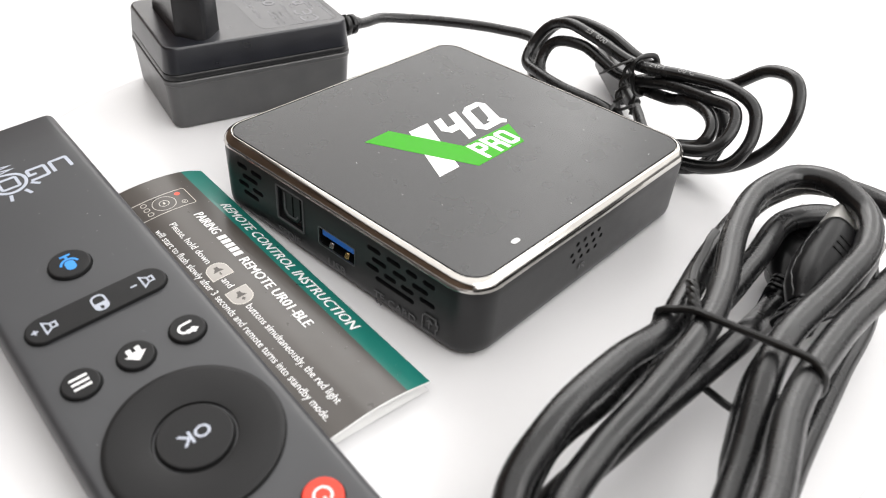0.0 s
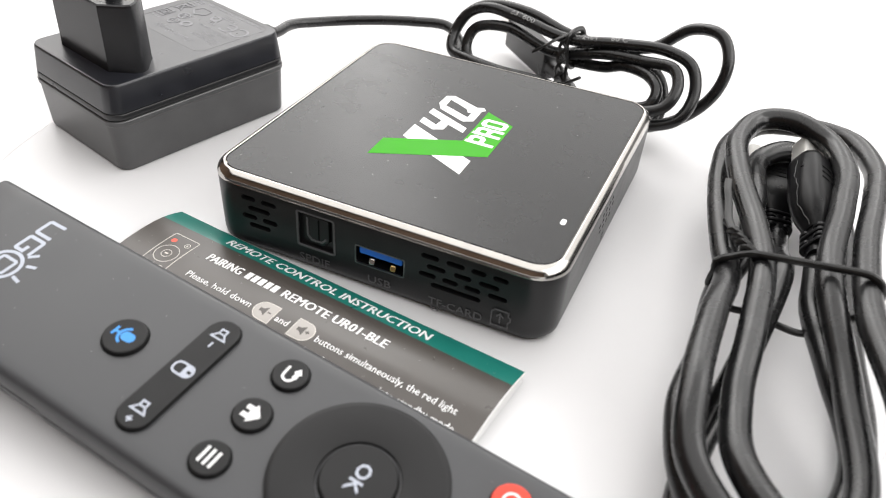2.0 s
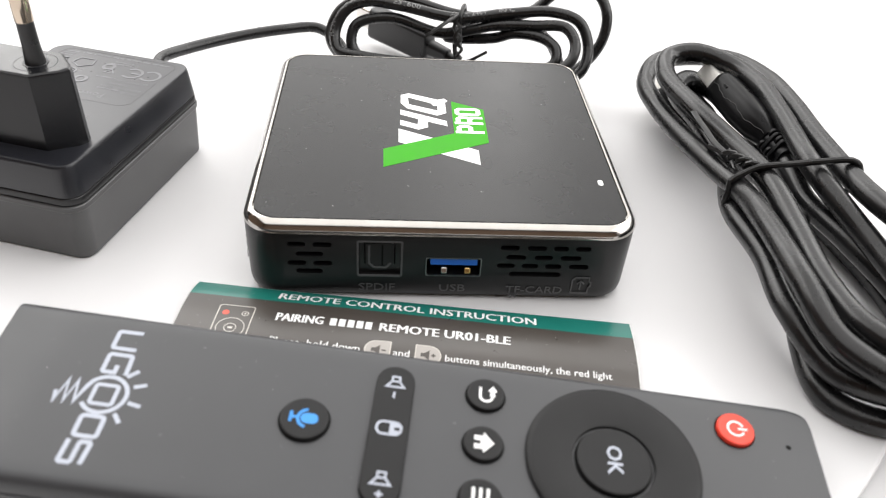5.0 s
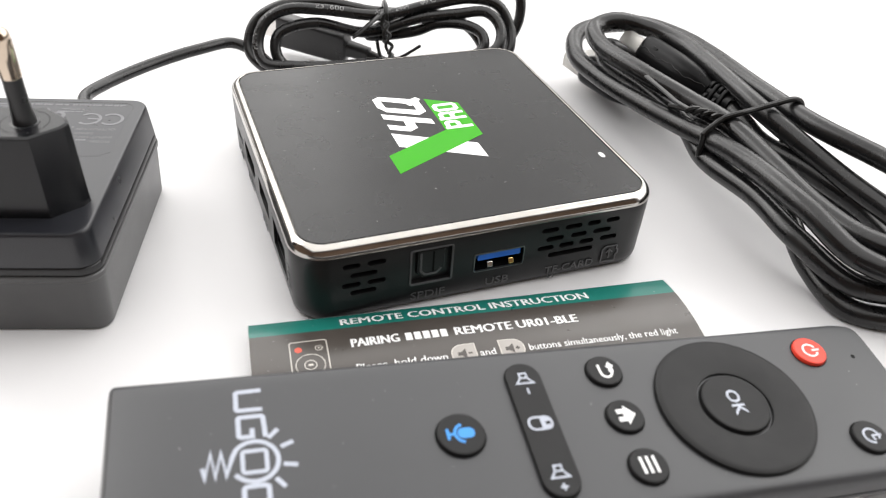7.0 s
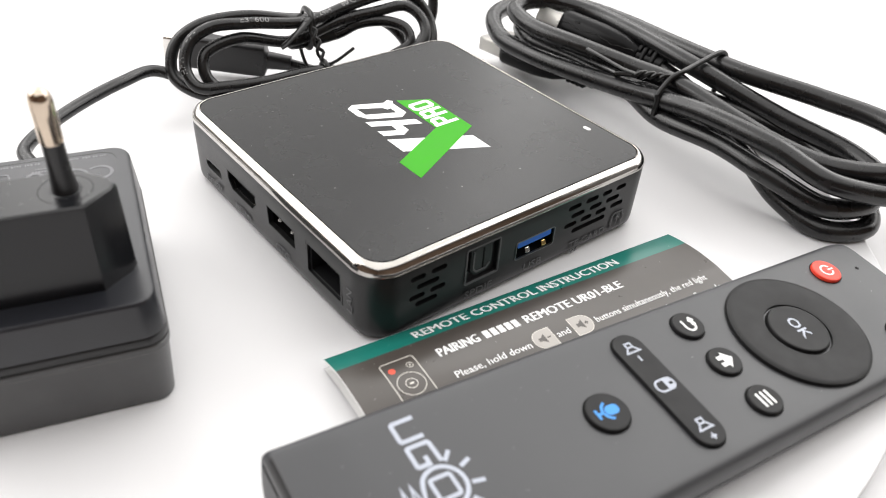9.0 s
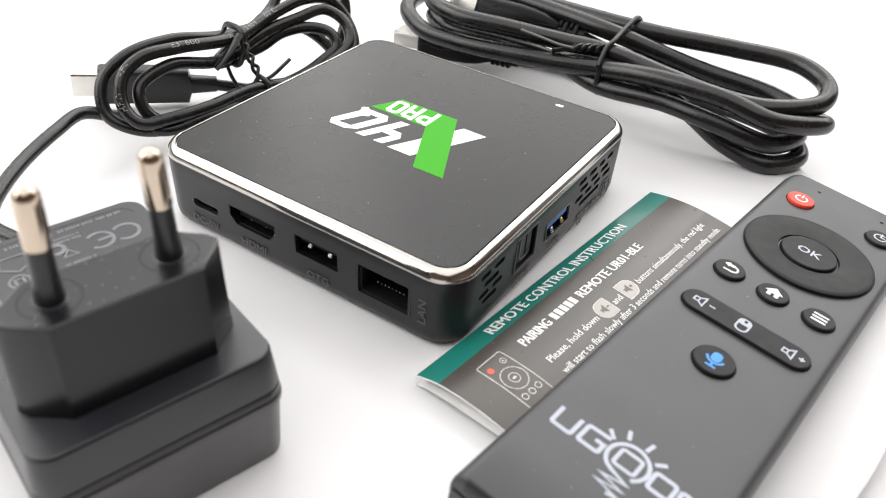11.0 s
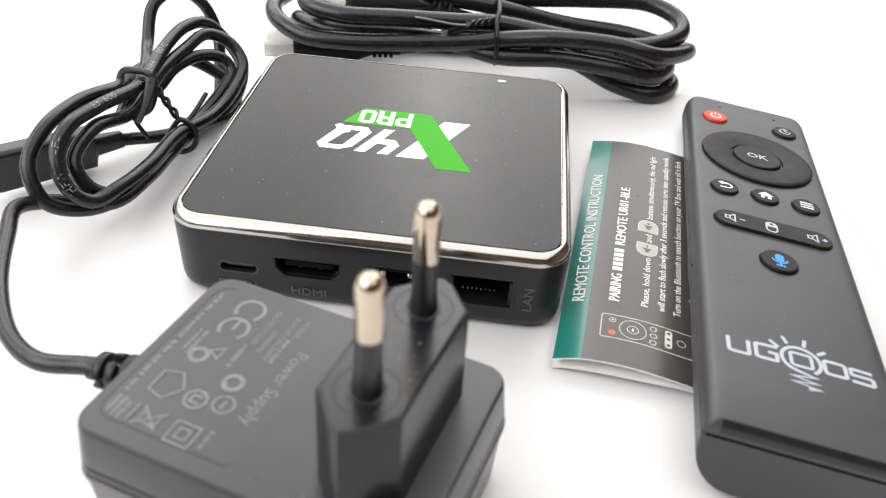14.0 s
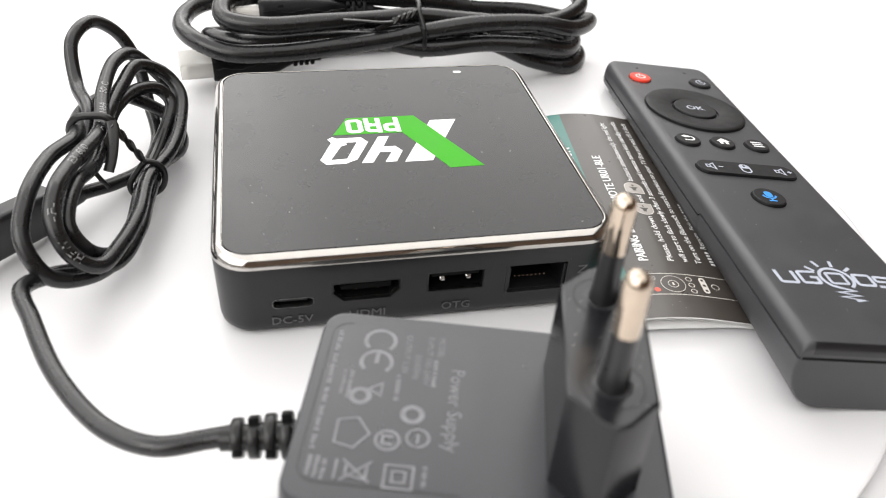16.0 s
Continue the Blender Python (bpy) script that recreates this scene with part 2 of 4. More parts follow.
def mm(x, y, z, rx=0, ry=0, rz=0):
    """A pose in millimetres, for bmeshes."""
    return pose(x, y, z, rx, ry, rz)


# ---- the room, the table and the turntable ----
def room_face(name, w, d, m, label):
    bm = bmesh.new()
    slab(rounded(w * 1000, d * 1000, 1.0, 1), -60, 0, bm=bm)
    ob = finish(name, bm, M_WALL, smooth=False)
    ob.matrix_world = m
    return tagged(ob, label, "wall", kind="structure")


room_face("floor", 4.2, 4.2, pose(0, 0, -0.76), "plain grey studio floor")
tagged(bpy.data.objects["floor"], category="floor")
room_face("ceiling", 4.2, 4.2, pose(0, 0, 1.9, 180), "plain pale studio ceiling")
tagged(bpy.data.objects["ceiling"], category="ceiling")
for nm, mtx in (("wall_north", pose(0, 2.0, 0.5, 90)), ("wall_south", pose(0, -2.0, 0.5, -90)), ("wall_east", pose(2.0, 0, 0.5, 0, -90, 0)), ("wall_west", pose(-2.0, 0, 0.5, 0, 90, 0))):
    room_face(nm, 4.2, 4.2, mtx, "unseen dark brown wall added to darken reflections" if nm in ("wall_south", "wall_west") else "plain pale grey studio wall")
# South and west walls darkened to stand in for the dim camera side.
for nm in ("wall_south", "wall_west"):
    bpy.data.objects[nm].data.materials[0] = M_DARK_WALL

table = thing("table", "plain white photo table with a smooth top", "table", pose(0, 0, -0.005), kind="structure")
part("tabletop", slab(rounded(1500, 1500, 20), -25, 0, 3), M_TABLE, table)
for sx in (-1, 1):
    for sy in (-1, 1):
        part("leg", slab(rounded(45, 45, 6, 4, sx * 690, sy * 690), -755, -25), M_TABLE, table)
turntable = thing("turntable", "round white turntable disc under the products", "turntable", pose(PIVOT.x, PIVOT.y, 0), kind="structure")
part("disc", lofted((circle(124.6, 200), -4), (circle(125.2, 200), -3.6), (circle(125.2, 200), -0.6), (circle(125.0, 200), -0.2), (circle(124.4, 200), 0)), M_DISC, turntable)
part("drive_base", lofted((circle(98, 96), -5), (circle(98, 96), -4)), M_DISC, turntable, "white round drive housing")

# ---- the media player box ----
BX, BY, HALF = -1.7, 0.95, 46.5
box = thing("media_player", "square black media player box with chrome rim and green print", "media player", pose(BX * MM, BY * MM, 0))


def square(inset, r):
    s = 2 * (HALF - inset)
    return rounded(s, s, max(r - inset, 1.0), 12)


def on_front(bm, x, z):
    """From a drawing in the xy plane to the front face, at world x and height z, drawn face outwards."""
    return turned(bm, mm(x - BX, -HALF, z, 90, 0, 0))


def on_ports(bm, y, z):
    return turned(bm, mm(-HALF, y - BY, z, 90, 0, -90))


def on_side(bm, y, z):
    return turned(bm, mm(HALF, y - BY, z, 90, 0, 90))


shell = part("shell", lofted((square(2.4, 8.2), 0.7), (square(1.2, 8.2), 0.95), (square(0.55, 8.2), 1.8), (square(0.3, 8.2), 3.2), (square(0.27, 8.2), 4.4), (square(0.01, 8.2), 16.8), (square(0.0, 8.2), 18.0), (square(0.1, 8.2), 19.05), (square(0.9, 8.2), 19.15)), M_SHELL, box)


def well(outline, depth):
    return slab(outline, -depth, 1.0)


VENT_L = ((16.2, -37.6, -33.4), (16.2, -31.8, -27.4), (13.4, -35.8, -29.4), (10.7, -37.8, -33.4), (10.7, -31.8, -27.4), (8.3, -35.9, -29.6))
VENT_R = ((16.4, 11.8, 16.4), (16.4, 18.2, 22.8), (16.4, 24.4, 28.0), (16.4, 29.6, 33.4), (13.6, 13.4, 18.2), (13.6, 20.2, 24.6), (13.6, 26.4, 31.4), (11.0, 11.4, 15.8), (11.0, 17.4, 21.4), (11.0, 23.0, 27.0), (11.0, 28.8, 33.6), (8.5, 14.6, 27.2))
cutters = [on_front(well(rounded(13.3, 5.5, 0.5, 3), 10), 1.15, 10.35),
           on_front(well(rounded(10.2, 10.0, 0.4, 3), 1.4), -16.3, 12.4)]
for z, x0, x1 in VENT_L + VENT_R:
    cutters.append(on_front(well(rounded(x1 - x0, 1.45, 0.7, 4), 2.4), (x0 + x1) / 2, z))
HDMI_HOLE = [(-7.8, 3.0), (-7.8, -0.1), (-5.6, -2.5), (5.6, -2.5), (7.8, -0.1), (7.8, 3.0)]
cutters += [on_ports(well(rounded(9.4, 2.8, 1.35, 6), 7), 30.7, 9.0),
            on_ports(well(HDMI_HOLE, 9), 14.2, 10.6),
            on_ports(well(rounded(13.4, 5.7, 0.4, 3), 10), -6.4, 11.5),
            on_ports(well(rounded(15.6, 9.9, 0.5, 3), 11), -26.1, 10.45)]
IR_HOLES = [(-7.5 + 3.05 * i, 15.4) for i in range(4)] + [(-9.2 + 3.1 * i, 12.8) for i in range(5)] + [(-7.7 + 3.07 * i, 10.25) for i in range(4)]
cutters += [on_side(well(circle(0.72, 12), 1.8), y, z) for y, z in IR_HOLES]
cut(shell, cutters)

part("rim", lofted((square(0.9, 8.2), 19.05), (square(0.1, 8.2), 19.1), (square(-0.08, 8.2), 19.22), (square(-0.12, 8.2), 19.7), (square(0.05, 8.2), 20.3), (square(0.35, 8.2), 20.85), (square(0.85, 8.2), 21.45), (square(1.4, 8.2), 21.85), (square(1.8, 8.2), 22.02),
                   (square(2.02, 8.2), 22.05), (square(2.14, 8.2), 21.98), (square(2.2, 8.2), 21.0), (square(2.9, 8.2), 20.9), cap=(True, False)), M_CHROME, box, "bright polished chrome rim")
part("top_panel", lofted((square(2.45, 8.2), 18.6), (square(2.45, 8.2), 21.9), (square(2.56, 8.2), 22.0)), M_GLASS, box, "smooth black top panel with tiny scratches")
part("base_plate", lofted((square(4.0, 8.2), 0.15), (square(3.0, 8.2), 0.75)), M_HOLE, box)
Z_PRINT = 22.0


def print_on_top(name, outlines, mat, label="", h=0.03):
    bm = bmesh.new()
    for o in outlines:
        slab([(x - BX, y - BY) for x, y in o], Z_PRINT - 0.02, Z_PRINT + h, bm=bm)
    return part(name, bm, mat, box, label, smooth=False)


def print_loops(name, loops, mat, label="", h=0.03):
    """A flat printed shape with holes: the outer line first, then the inner ones."""
    bm = bmesh.new()
    edges = []
    for o in loops:
        vs = [bm.verts.new((x - BX, y - BY, Z_PRINT + h)) for x, y in o]
        edges += [bm.edges.new((vs[i], vs[(i + 1) % len(vs)])) for i in range(len(vs))]
    bmesh.ops.triangle_fill(bm, edges=edges, use_beauty=True, normal=(0, 0, 1))
    return part(name, bm, mat, box, label, smooth=False)


print_on_top("white_bar", [[(8.9, -18.0), (8.9, -10.7), (-12.15, -0.25), (-12.15, -7.5)]], M_WHITEINK)
print_on_top("green_tick", [[(-15.95, -20.25), (12.0, -6.6), (12.0, 12.2), (3.0, 16.65), (2.95, -2.0), (-16.1, -11.3)]], M_GREEN, "bright green slanted tick shape", 0.05)
# slanted white shapes beside the tick: a hooked bar and a cut-cornered ring with a short tail
print_on_top("white_hook", [[(-11.65, 10.75), (-11.7, 7.85), (-6.7, 5.4), (-6.9, 2.4), (-11.75, 4.75), (-11.7, 1.8), (-6.65, -0.5), (-4.05, 1.0), (-4.05, 4.15), (1.3, 1.9), (1.2, 4.85)]], M_WHITEINK)
print_loops("white_ring", [[(-11.55, 19.7), (-9.25, 21.0), (-0.9, 17.5), (0.95, 18.35), (2.05, 16.95), (1.2, 15.8), (1.3, 9.4), (-1.3, 7.8), (-9.8, 11.6), (-11.55, 14.7)],
                           [(-9.45, 18.3), (-9.2, 14.2), (-1.1, 10.8), (-1.1, 13.7), (-2.2, 13.5), (-2.95, 15.1)]], M_WHITEINK)
# three pale block shapes on the tick's upright
STEM = [[(0.7, 0.0), (0.7, 7.3)], [(0.7, 6.6), (3.2, 6.6), (3.85, 6.0), (3.85, 4.0), (3.2, 3.4), (0.7, 3.4)]]
for y0, lines, loop in ((-1.9, STEM, False), (3.15, STEM + [[(2.6, 3.3), (3.85, 2.7), (3.85, 0.0)]], False), (8.2, [[(0.7, 1.2), (1.3, 0.65), (3.2, 0.65), (3.85, 1.2), (3.85, 6.1), (3.2, 6.65), (1.3, 6.65), (0.7, 6.1)]], True)):
    bm = bmesh.new()
    strokes(bm, lines, 1.35, 0.0, 0.03, closed=loop)
    turned(bm, mm(11.0 - BX, y0 - BY, Z_PRINT + 0.05, 0, 0, 90))
    part("pale_block", bm, M_WHITEINK, box, "white block shape on the green tick", smooth=False)
bm = bmesh.new()
slab([(x, y) for x, y in rounded(1.3, 2.5, 0.6, 5, 38.6 - BX, -25.0 - BY)], 21.9, 22.06, bm=bm)
part("status_light", bm, M_LED, box, "small milky white status light, unlit")

# front sockets
def socket(name, place, a, z, outline, deep, mat, label, wall=0.3, lip=-0.05, rim=1.6):
    """A hollow socket: thin frame at the opening, dark inside."""
    m = place(a, z)
    inner = [(x * (1 - wall / 6), y * (1 - wall / 2.6)) for x, y in outline]
    ob = part(name, lofted((outline, -rim), (outline, lip), (inner, lip), (inner, -rim), cap=(False, False)), mat, box, label, smooth=False)
    ob.matrix_basis = m
    part("cavity", lofted((inner, 0.1 - rim), (inner, -deep), cap=(False, True)), M_HOLE, ob, smooth=False)
    return ob


def front_at(x, z):
    return pose((x - BX) * MM, -HALF * MM, z * MM, 90, 0, 0)


def ports_at(y, z):
    return pose(-HALF * MM, (y - BY) * MM, z * MM, 90, 0, -90)


usb = socket("usb_socket", front_at, 1.15, 10.35, rounded(13.2, 5.4, 0.5, 3), 9.6, M_FRAME, "steel socket frame with blue tongue", 0.17, 0.06, 0.5)
part("tongue", slab(rounded(11.2, 1.7, 0.2, 2, 0.1, 1.2), -8, -0.45), M_BLUE, usb, "blue plastic tongue", smooth=False)
for x, metal_ in ((-2.2, M_STEEL), (3.4, M_GOLD)):
    part("spring", turned(slab(rounded(1.5, 1.5, 0.3, 3), 0, 0.3, 0.25), mm(x, -1.35, -0.55, -25, 0, 0)), metal_, usb, "bright spring contact")
spdif = part("optical_socket", slab(rounded(10.1, 9.9, 0.4, 3), -2.2, -1.35), M_PLUG, box, "black optical socket with a closed shutter", smooth=False)
spdif.matrix_basis = front_at(-16.3, 12.4)
bm = bmesh.new()
strokes(bm, [rounded(10.3, 10.1, 0.5, 3)], 0.45, -0.3, 0.12, closed=True)
part("frame", bm, M_EMBOSS_LIT, spdif, smooth=False)
part("shutter", lofted(([(-3.7, 4.4), (-3.7, -2.3), (-2.0, -4.0), (2.0, -4.0), (3.7, -2.3), (3.7, 4.4)], -1.4), ([(-3.3, 4.0), (-3.3, -2.1), (-1.8, -3.6), (1.8, -3.6), (3.3, -2.1), (3.3, 4.0)], -0.55)), M_SHELL, spdif, smooth=False)
bm = bmesh.new()
strokes(bm, [[(-2.5, 3.4), (-2.5, -1.6), (-1.4, -2.8), (1.4, -2.8), (2.5, -1.6)]], 0.5, -0.6, -0.35)
part("rib", bm, M_EMBOSS_LIT, spdif, smooth=False)
part("slit", slab(rounded(0.4, 6.0, 0.1, 2, 0.6, 0.6), -0.6, -0.45), M_HOLE, spdif, smooth=False)

# sockets on the cable side
hd = socket("hdmi_socket", ports_at, 14.2, 10.6, [(x * 0.985, y * 0.96) for x, y in HDMI_HOLE], 8.4, M_DULL, "dull steel socket", 0.14, -0.1, 0.5)
part("tongue", slab(rounded(11.5, 1.3, 0.2, 2, 0, 0.3), -8, -1.8), M_HOLE, hd, smooth=False)
for x in (-2.2, 2.6):
    part("spring", turned(slab(rounded(0.3, 0.45, 0.1, 2), 0, 0.2), mm(x, -0.7, -2.4, -35, 0, 0)), M_STEEL, hd, "small steel spring", smooth=False)
bm = bmesh.new()
strokes(bm, [[(-7.2, 0.0), (-5.3, -2.15), (5.3, -2.15), (7.2, 0.0)]], 0.16, -1.4, -1.15)
part("lip", bm, M_STEEL, hd, "thin bright steel edge", smooth=False)
dc = socket("power_socket", ports_at, 30.7, 9.0, rounded(9.2, 2.6, 1.25, 6), 6.5, M_FRAME, "dull steel socket", 0.12, lip=-0.15)
part("tongue", slab(rounded(6.4, 0.6, 0.2, 2), -6, -1.4), M_PLUG, dc, smooth=False)
otg = socket("otg_socket", ports_at, -6.4, 11.5, rounded(13.2, 5.5, 0.4, 3), 9.0, M_DULL, "dull steel socket", 0.14, lip=-0.15)
part("tongue", slab(rounded(11.2, 1.5, 0.2, 2, 0, 1.6), -8, -1.2), M_HOLE, otg, smooth=False)
for x in (-3.0, 3.2):
    part("spring", turned(slab(rounded(1.3, 1.3, 0.4, 4), 0, 0.3, 0.3), mm(x, -0.1, -1.7, -35, 0, 0)), M_STEEL, otg, "bright steel spring")
lan = socket("network_socket", ports_at, -26.1, 10.45, rounded(15.5, 9.8, 0.4, 3), 10.8, M_SHELL, "black network socket with a row of contacts", 0.5, lip=-0.1)
part("step", slab([(-7.3, -4.6), (7.3, -4.6), (7.3, 2.8), (6.5, 2.8), (6.5, -3.5), (-6.5, -3.5), (-6.5, 2.8), (-7.3, 2.8)], -9, -0.9), M_SHELL, lan, smooth=False)
for i in range(8):
    part("contact", turned(slab(rounded(0.26, 0.4, 0.08, 1), 0, 0.25), mm(-4.2 + 1.05 * i, -2.5, -4.2, -30, 0, 0)), M_STEEL, lan, smooth=False)


def embossed(body, w, cap, place, a, z, spin=0):
    ob = part("lettering", place(turned(lettering(body, w, cap, 0.11), mm(0, 0, -0.04, 0, 0, spin)), a, z), M_EMBOSS_LIT, box, "raised black lettering, paled as if its edges catch light", smooth=False)
    return ob


embossed("SPDIF", 8.6, 2.1, on_front, -21.2, 2.9)
embossed("USB", 6.2, 2.1, on_front, -1.9, 3.0)
embossed("TF-CARD", 13.8, 2.1, on_front, 14.3, 2.8)
embossed("DC-5V", 9.2, 2.1, on_ports, 35.6, 3.2)
embossed("HDMI", 8.2, 2.1, on_ports, 18.2, 3.2)
embossed("OTG", 6.8, 2.1, on_ports, -3.3, 3.2)
embossed("LAN", 6.6, 2.1, on_ports, -38.1, 6.4, 90)
embossed("IR", 2.7, 2.0, on_side, -4.9, 6.0)
bm = bmesh.new()
strokes(bm, [[(-2.0, -2.4), (2.1, -2.4), (2.1, -0.6), (2.6, -0.2), (2.6, 0.9), (2.1, 1.2), (2.1, 2.4), (-1.2, 2.4), (-2.0, 1.6)]], 0.3, -0.05, 0.15, closed=True)
strokes(bm, [[(0.1, -1.3), (0.1, 1.3)], [(-0.7, 0.5), (0.1, 1.3), (0.9, 0.5)]], 0.3, -0.05, 0.15)
part("card_mark", on_front(bm, 32.3, 5.5), M_EMBOSS_LIT, box, "raised memory card mark", smooth=False)
bm = bmesh.new()
strokes(bm, [[(-1.2, 0.6), (-0.6, -0.4), (0, 0.1), (0.6, -0.4), (1.2, 0.6)]], 0.3, -0.05, 0.15)
part("small_mark", on_front(bm, 16.2, 1.9), M_EMBOSS_LIT, box, smooth=False)

dust(box, 5, 38, (-42, 42, -42, 42), 22.0, 0.17)

# ---- the power adapter ----
AD = pose(-100.2 * MM, 1.7 * MM, 0, 0, 0, 73.6)      # local x along its length (a), local y across it (minus b)
adapter = thing("power_adapter", "black plug-in power adapter with two pins pointing up", "power adapter", AD)


def brick(w, h, r):
    return rounded(w, h, r, 8)


part("lower_body", lofted((brick(58.6, 41.4, 3.0), 0.0), (brick(59.8, 42.5, 3.6), 0.5), (brick(60.1, 42.8, 3.8), 1.2), (brick(61.6, 44.0, 4.4), 14.2), (brick(61.7, 44.1, 4.4), 14.5), (brick(62.3, 44.6, 4.6), 14.8), (brick(62.4, 44.7, 4.6), 16.0), (brick(62.0, 44.3, 4.5), 16.25), (brick(61.0, 43.3, 4.2), 16.3)), M_ADAPT_LOW, adapter, "paler textured lower shell with a raised lip")
part("groove", lofted((brick(60.9, 43.2, 4.1), 16.1), (brick(60.9, 43.2, 4.1), 18.9)), M_HOLE, adapter, "black grooves between the shells")
part("band", lofted((brick(61.0, 43.3, 4.2), 16.68), (brick(61.9, 44.2, 4.5), 16.7), (brick(62.0, 44.3, 4.5), 16.9), (brick(61.8, 44.1, 4.5), 18.2), (brick(61.6, 43.9, 4.5), 18.35), (brick(61.0, 43.3, 4.2), 18.38)), M_PLUG, adapter, "glossy band between two grooves")
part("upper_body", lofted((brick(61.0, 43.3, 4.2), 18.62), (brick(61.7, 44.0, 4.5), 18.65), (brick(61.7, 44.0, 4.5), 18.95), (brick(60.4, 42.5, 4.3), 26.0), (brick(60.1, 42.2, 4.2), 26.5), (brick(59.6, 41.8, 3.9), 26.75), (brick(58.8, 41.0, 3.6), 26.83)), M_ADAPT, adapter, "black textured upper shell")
# The field's base carries the upper shell's blue tint, put in for reflection.
M_LABEL = material("matt_label_field", (0.0125, 0.0133, 0.018), 0.3, vary=0.08, spots=6, grain=0.06, grain_size=0.3, spec=0.66)
PANEL = [(0.8 + 2.6 - 2.6 * math.sin(radians(15 * i)), 14.8 + 2.6 * math.cos(radians(15 * i))) for i in range(7)] + [(0.8, -15.8), (2.8, -18.2)] + [(24.8 + 3.2 * math.sin(radians(15 * i)), -15.0 - 3.2 * math.cos(radians(15 * i))) for i in range(7)] + [(24.8 + 3.2 * math.cos(radians(15 * i)), 14.2 + 3.2 * math.sin(radians(15 * i))) for i in range(7)]
bm = bmesh.new()
strokes(bm, [PANEL[9:] + PANEL[:2]], 0.22, 26.73, 26.865)
part("label_border", bm, M_WIRE, adapter, "fine groove along three sides of the label", smooth=False)
part("label_field", slab([(14.4 + (x - 14.4) * 0.975, y * 0.98) for x, y in PANEL], 26.73, 26.86), M_LABEL, adapter, "smooth black label field with pale grey print", smooth=False)


def hexagon(half, flat, tip):
    """The plug block's outline: half its thickness, half its flat sides, half its length to the blunted tips."""
    out = [(-half, flat), (-half, -flat), (-half * 0.86, -flat - 0.9), (-half * 0.3, -tip + 0.9), (0.0, -tip), (half * 0.3, -tip + 0.9), (half * 0.86, -flat - 0.9), (half, -flat), (half, flat), (half * 0.86, flat + 0.9), (half * 0.3, tip - 0.9), (0.0, tip), (-half * 0.3, tip - 0.9), (-half * 0.86, flat + 0.9)]
    return [(x - 17.4, y) for x, y in out]


plug = part("plug_body", lofted((hexagon(7.0, 12.6, 19.0), 26.6), (hexagon(6.85, 12.5, 18.8), 27.4), (hexagon(6.7, 12.3, 18.2), 45.0), (hexagon(6.55, 12.2, 18.0), 45.6), (hexagon(6.1, 11.9, 17.5), 45.9)), M_BLOCK, adapter, "smooth six-sided plug block", angle=25)
for y in (9.6, -9.6):
    m = mm(-17.4, y, 45.6, 2.6 if y > 0 else -1.0, 0, 0)
    part("collar", lathe(bmesh.new(), [(2.9, 0), (2.9, 0.34), (2.8, 0.4), (2.3, 0.42)], m), M_BLOCK, plug)
    bm = bmesh.new()
    strokes(bm, [circle(4.7, 40)], 0.1, 45.88, 45.92, closed=True)
    part("ring_line", turned(bm, mm(-17.4, y, 0)), M_HOLE, plug, smooth=False)
    pin = part("pin", lathe(bmesh.new(), [(2.0, 10.2), (2.05, 10.4), (2.05, 17.9), (1.96, 18.8), (1.65, 19.6), (1.2, 20.1), (0.6, 20.4), (0.02, 20.5)], m), M_PIN, plug, "nickel-plated round pin tip")
    part("sleeve", lathe(bmesh.new(), [(2.35, 0.2), (2.2, 1.6), (1.95, 5.0), (1.9, 10.25)], m), M_PLUG, pin, "black insulating sleeve")


def ad_text(body, w, cap, a, b0):
    """Print that reads across the adapter; a along it, b0 where the line starts."""
    bm = turned(lettering(body, w, cap), mm(a - 0.6, -b0, 26.89, 0, 0, 90))
    return part("lettering", bm, M_ADINK, adapter, "pale grey print", smooth=False)


def ad_bar(w, cap, a, b0, pitch=0.62):
    """A line of small print too fine to read: a row of letter-sized bars."""
    bm = bmesh.new()
    rnd = random.Random(int(100 * (a + 7 * b0 + w)))
    x = 0.0
    while x < w - 0.2:
        k = pitch * rnd.choice((0.45, 0.7, 0.75, 0.8))
        tall = cap * rnd.choice((1.0, 1.0, 0.78))
        slab([(a, -b0 + x), (a, -b0 + x + k), (a - tall, -b0 + x + k), (a - tall, -b0 + x)][::-1], 26.86, 26.895, bm=bm)
        x += k + pitch * rnd.choice((0.28, 0.28, 0.32, 0.8))
    return part("print_line", bm, M_ADINK, adapter, "pale grey line of print", smooth=False)


ad_text("Power Supply", 18.0, 2.4, 6.4, 8.7)
ad_text("MODEL:", 5.2, 1.1, 9.1, 16.4)
ad_bar(6.5, 0.8, 9.05, 10.6)
ad_text("INPUT:100-240V", 12.0, 1.1, 11.1, 16.4)
ad_text("50/60Hz", 6.0, 1.1, 13.0, 11.6)
ad_text("OUTPUT:5.0V", 9.6, 1.1, 15.1, 16.4)
ad_bar(5.6, 0.8, 15.1, 6.2)
for i in range(5):
    ad_bar((5.2, 7.5, 3.2, 5.4, 2.6)[i], 0.85, 26.9, 16.0 - (0, 6.0, 14.3, 18.3, 24.5)[i])
ad_bar(5.5, 0.7, 24.4, 6.2)
ad_bar(6.5, 0.7, 23.2, 6.2)
ad_bar(4.4, 0.7, 8.7, -12.6)


def ad_mark(name, lines, w, closed=False, step=[0.0]):
    bm = bmesh.new()
    step[0] += 0.008
    strokes(bm, [[(a - 0.5, -b) for a, b in line] for line in lines], w, 26.86, 26.90 + step[0], closed=closed)
    return part(name, bm, M_ADINK, adapter, "pale grey symbol", smooth=False)


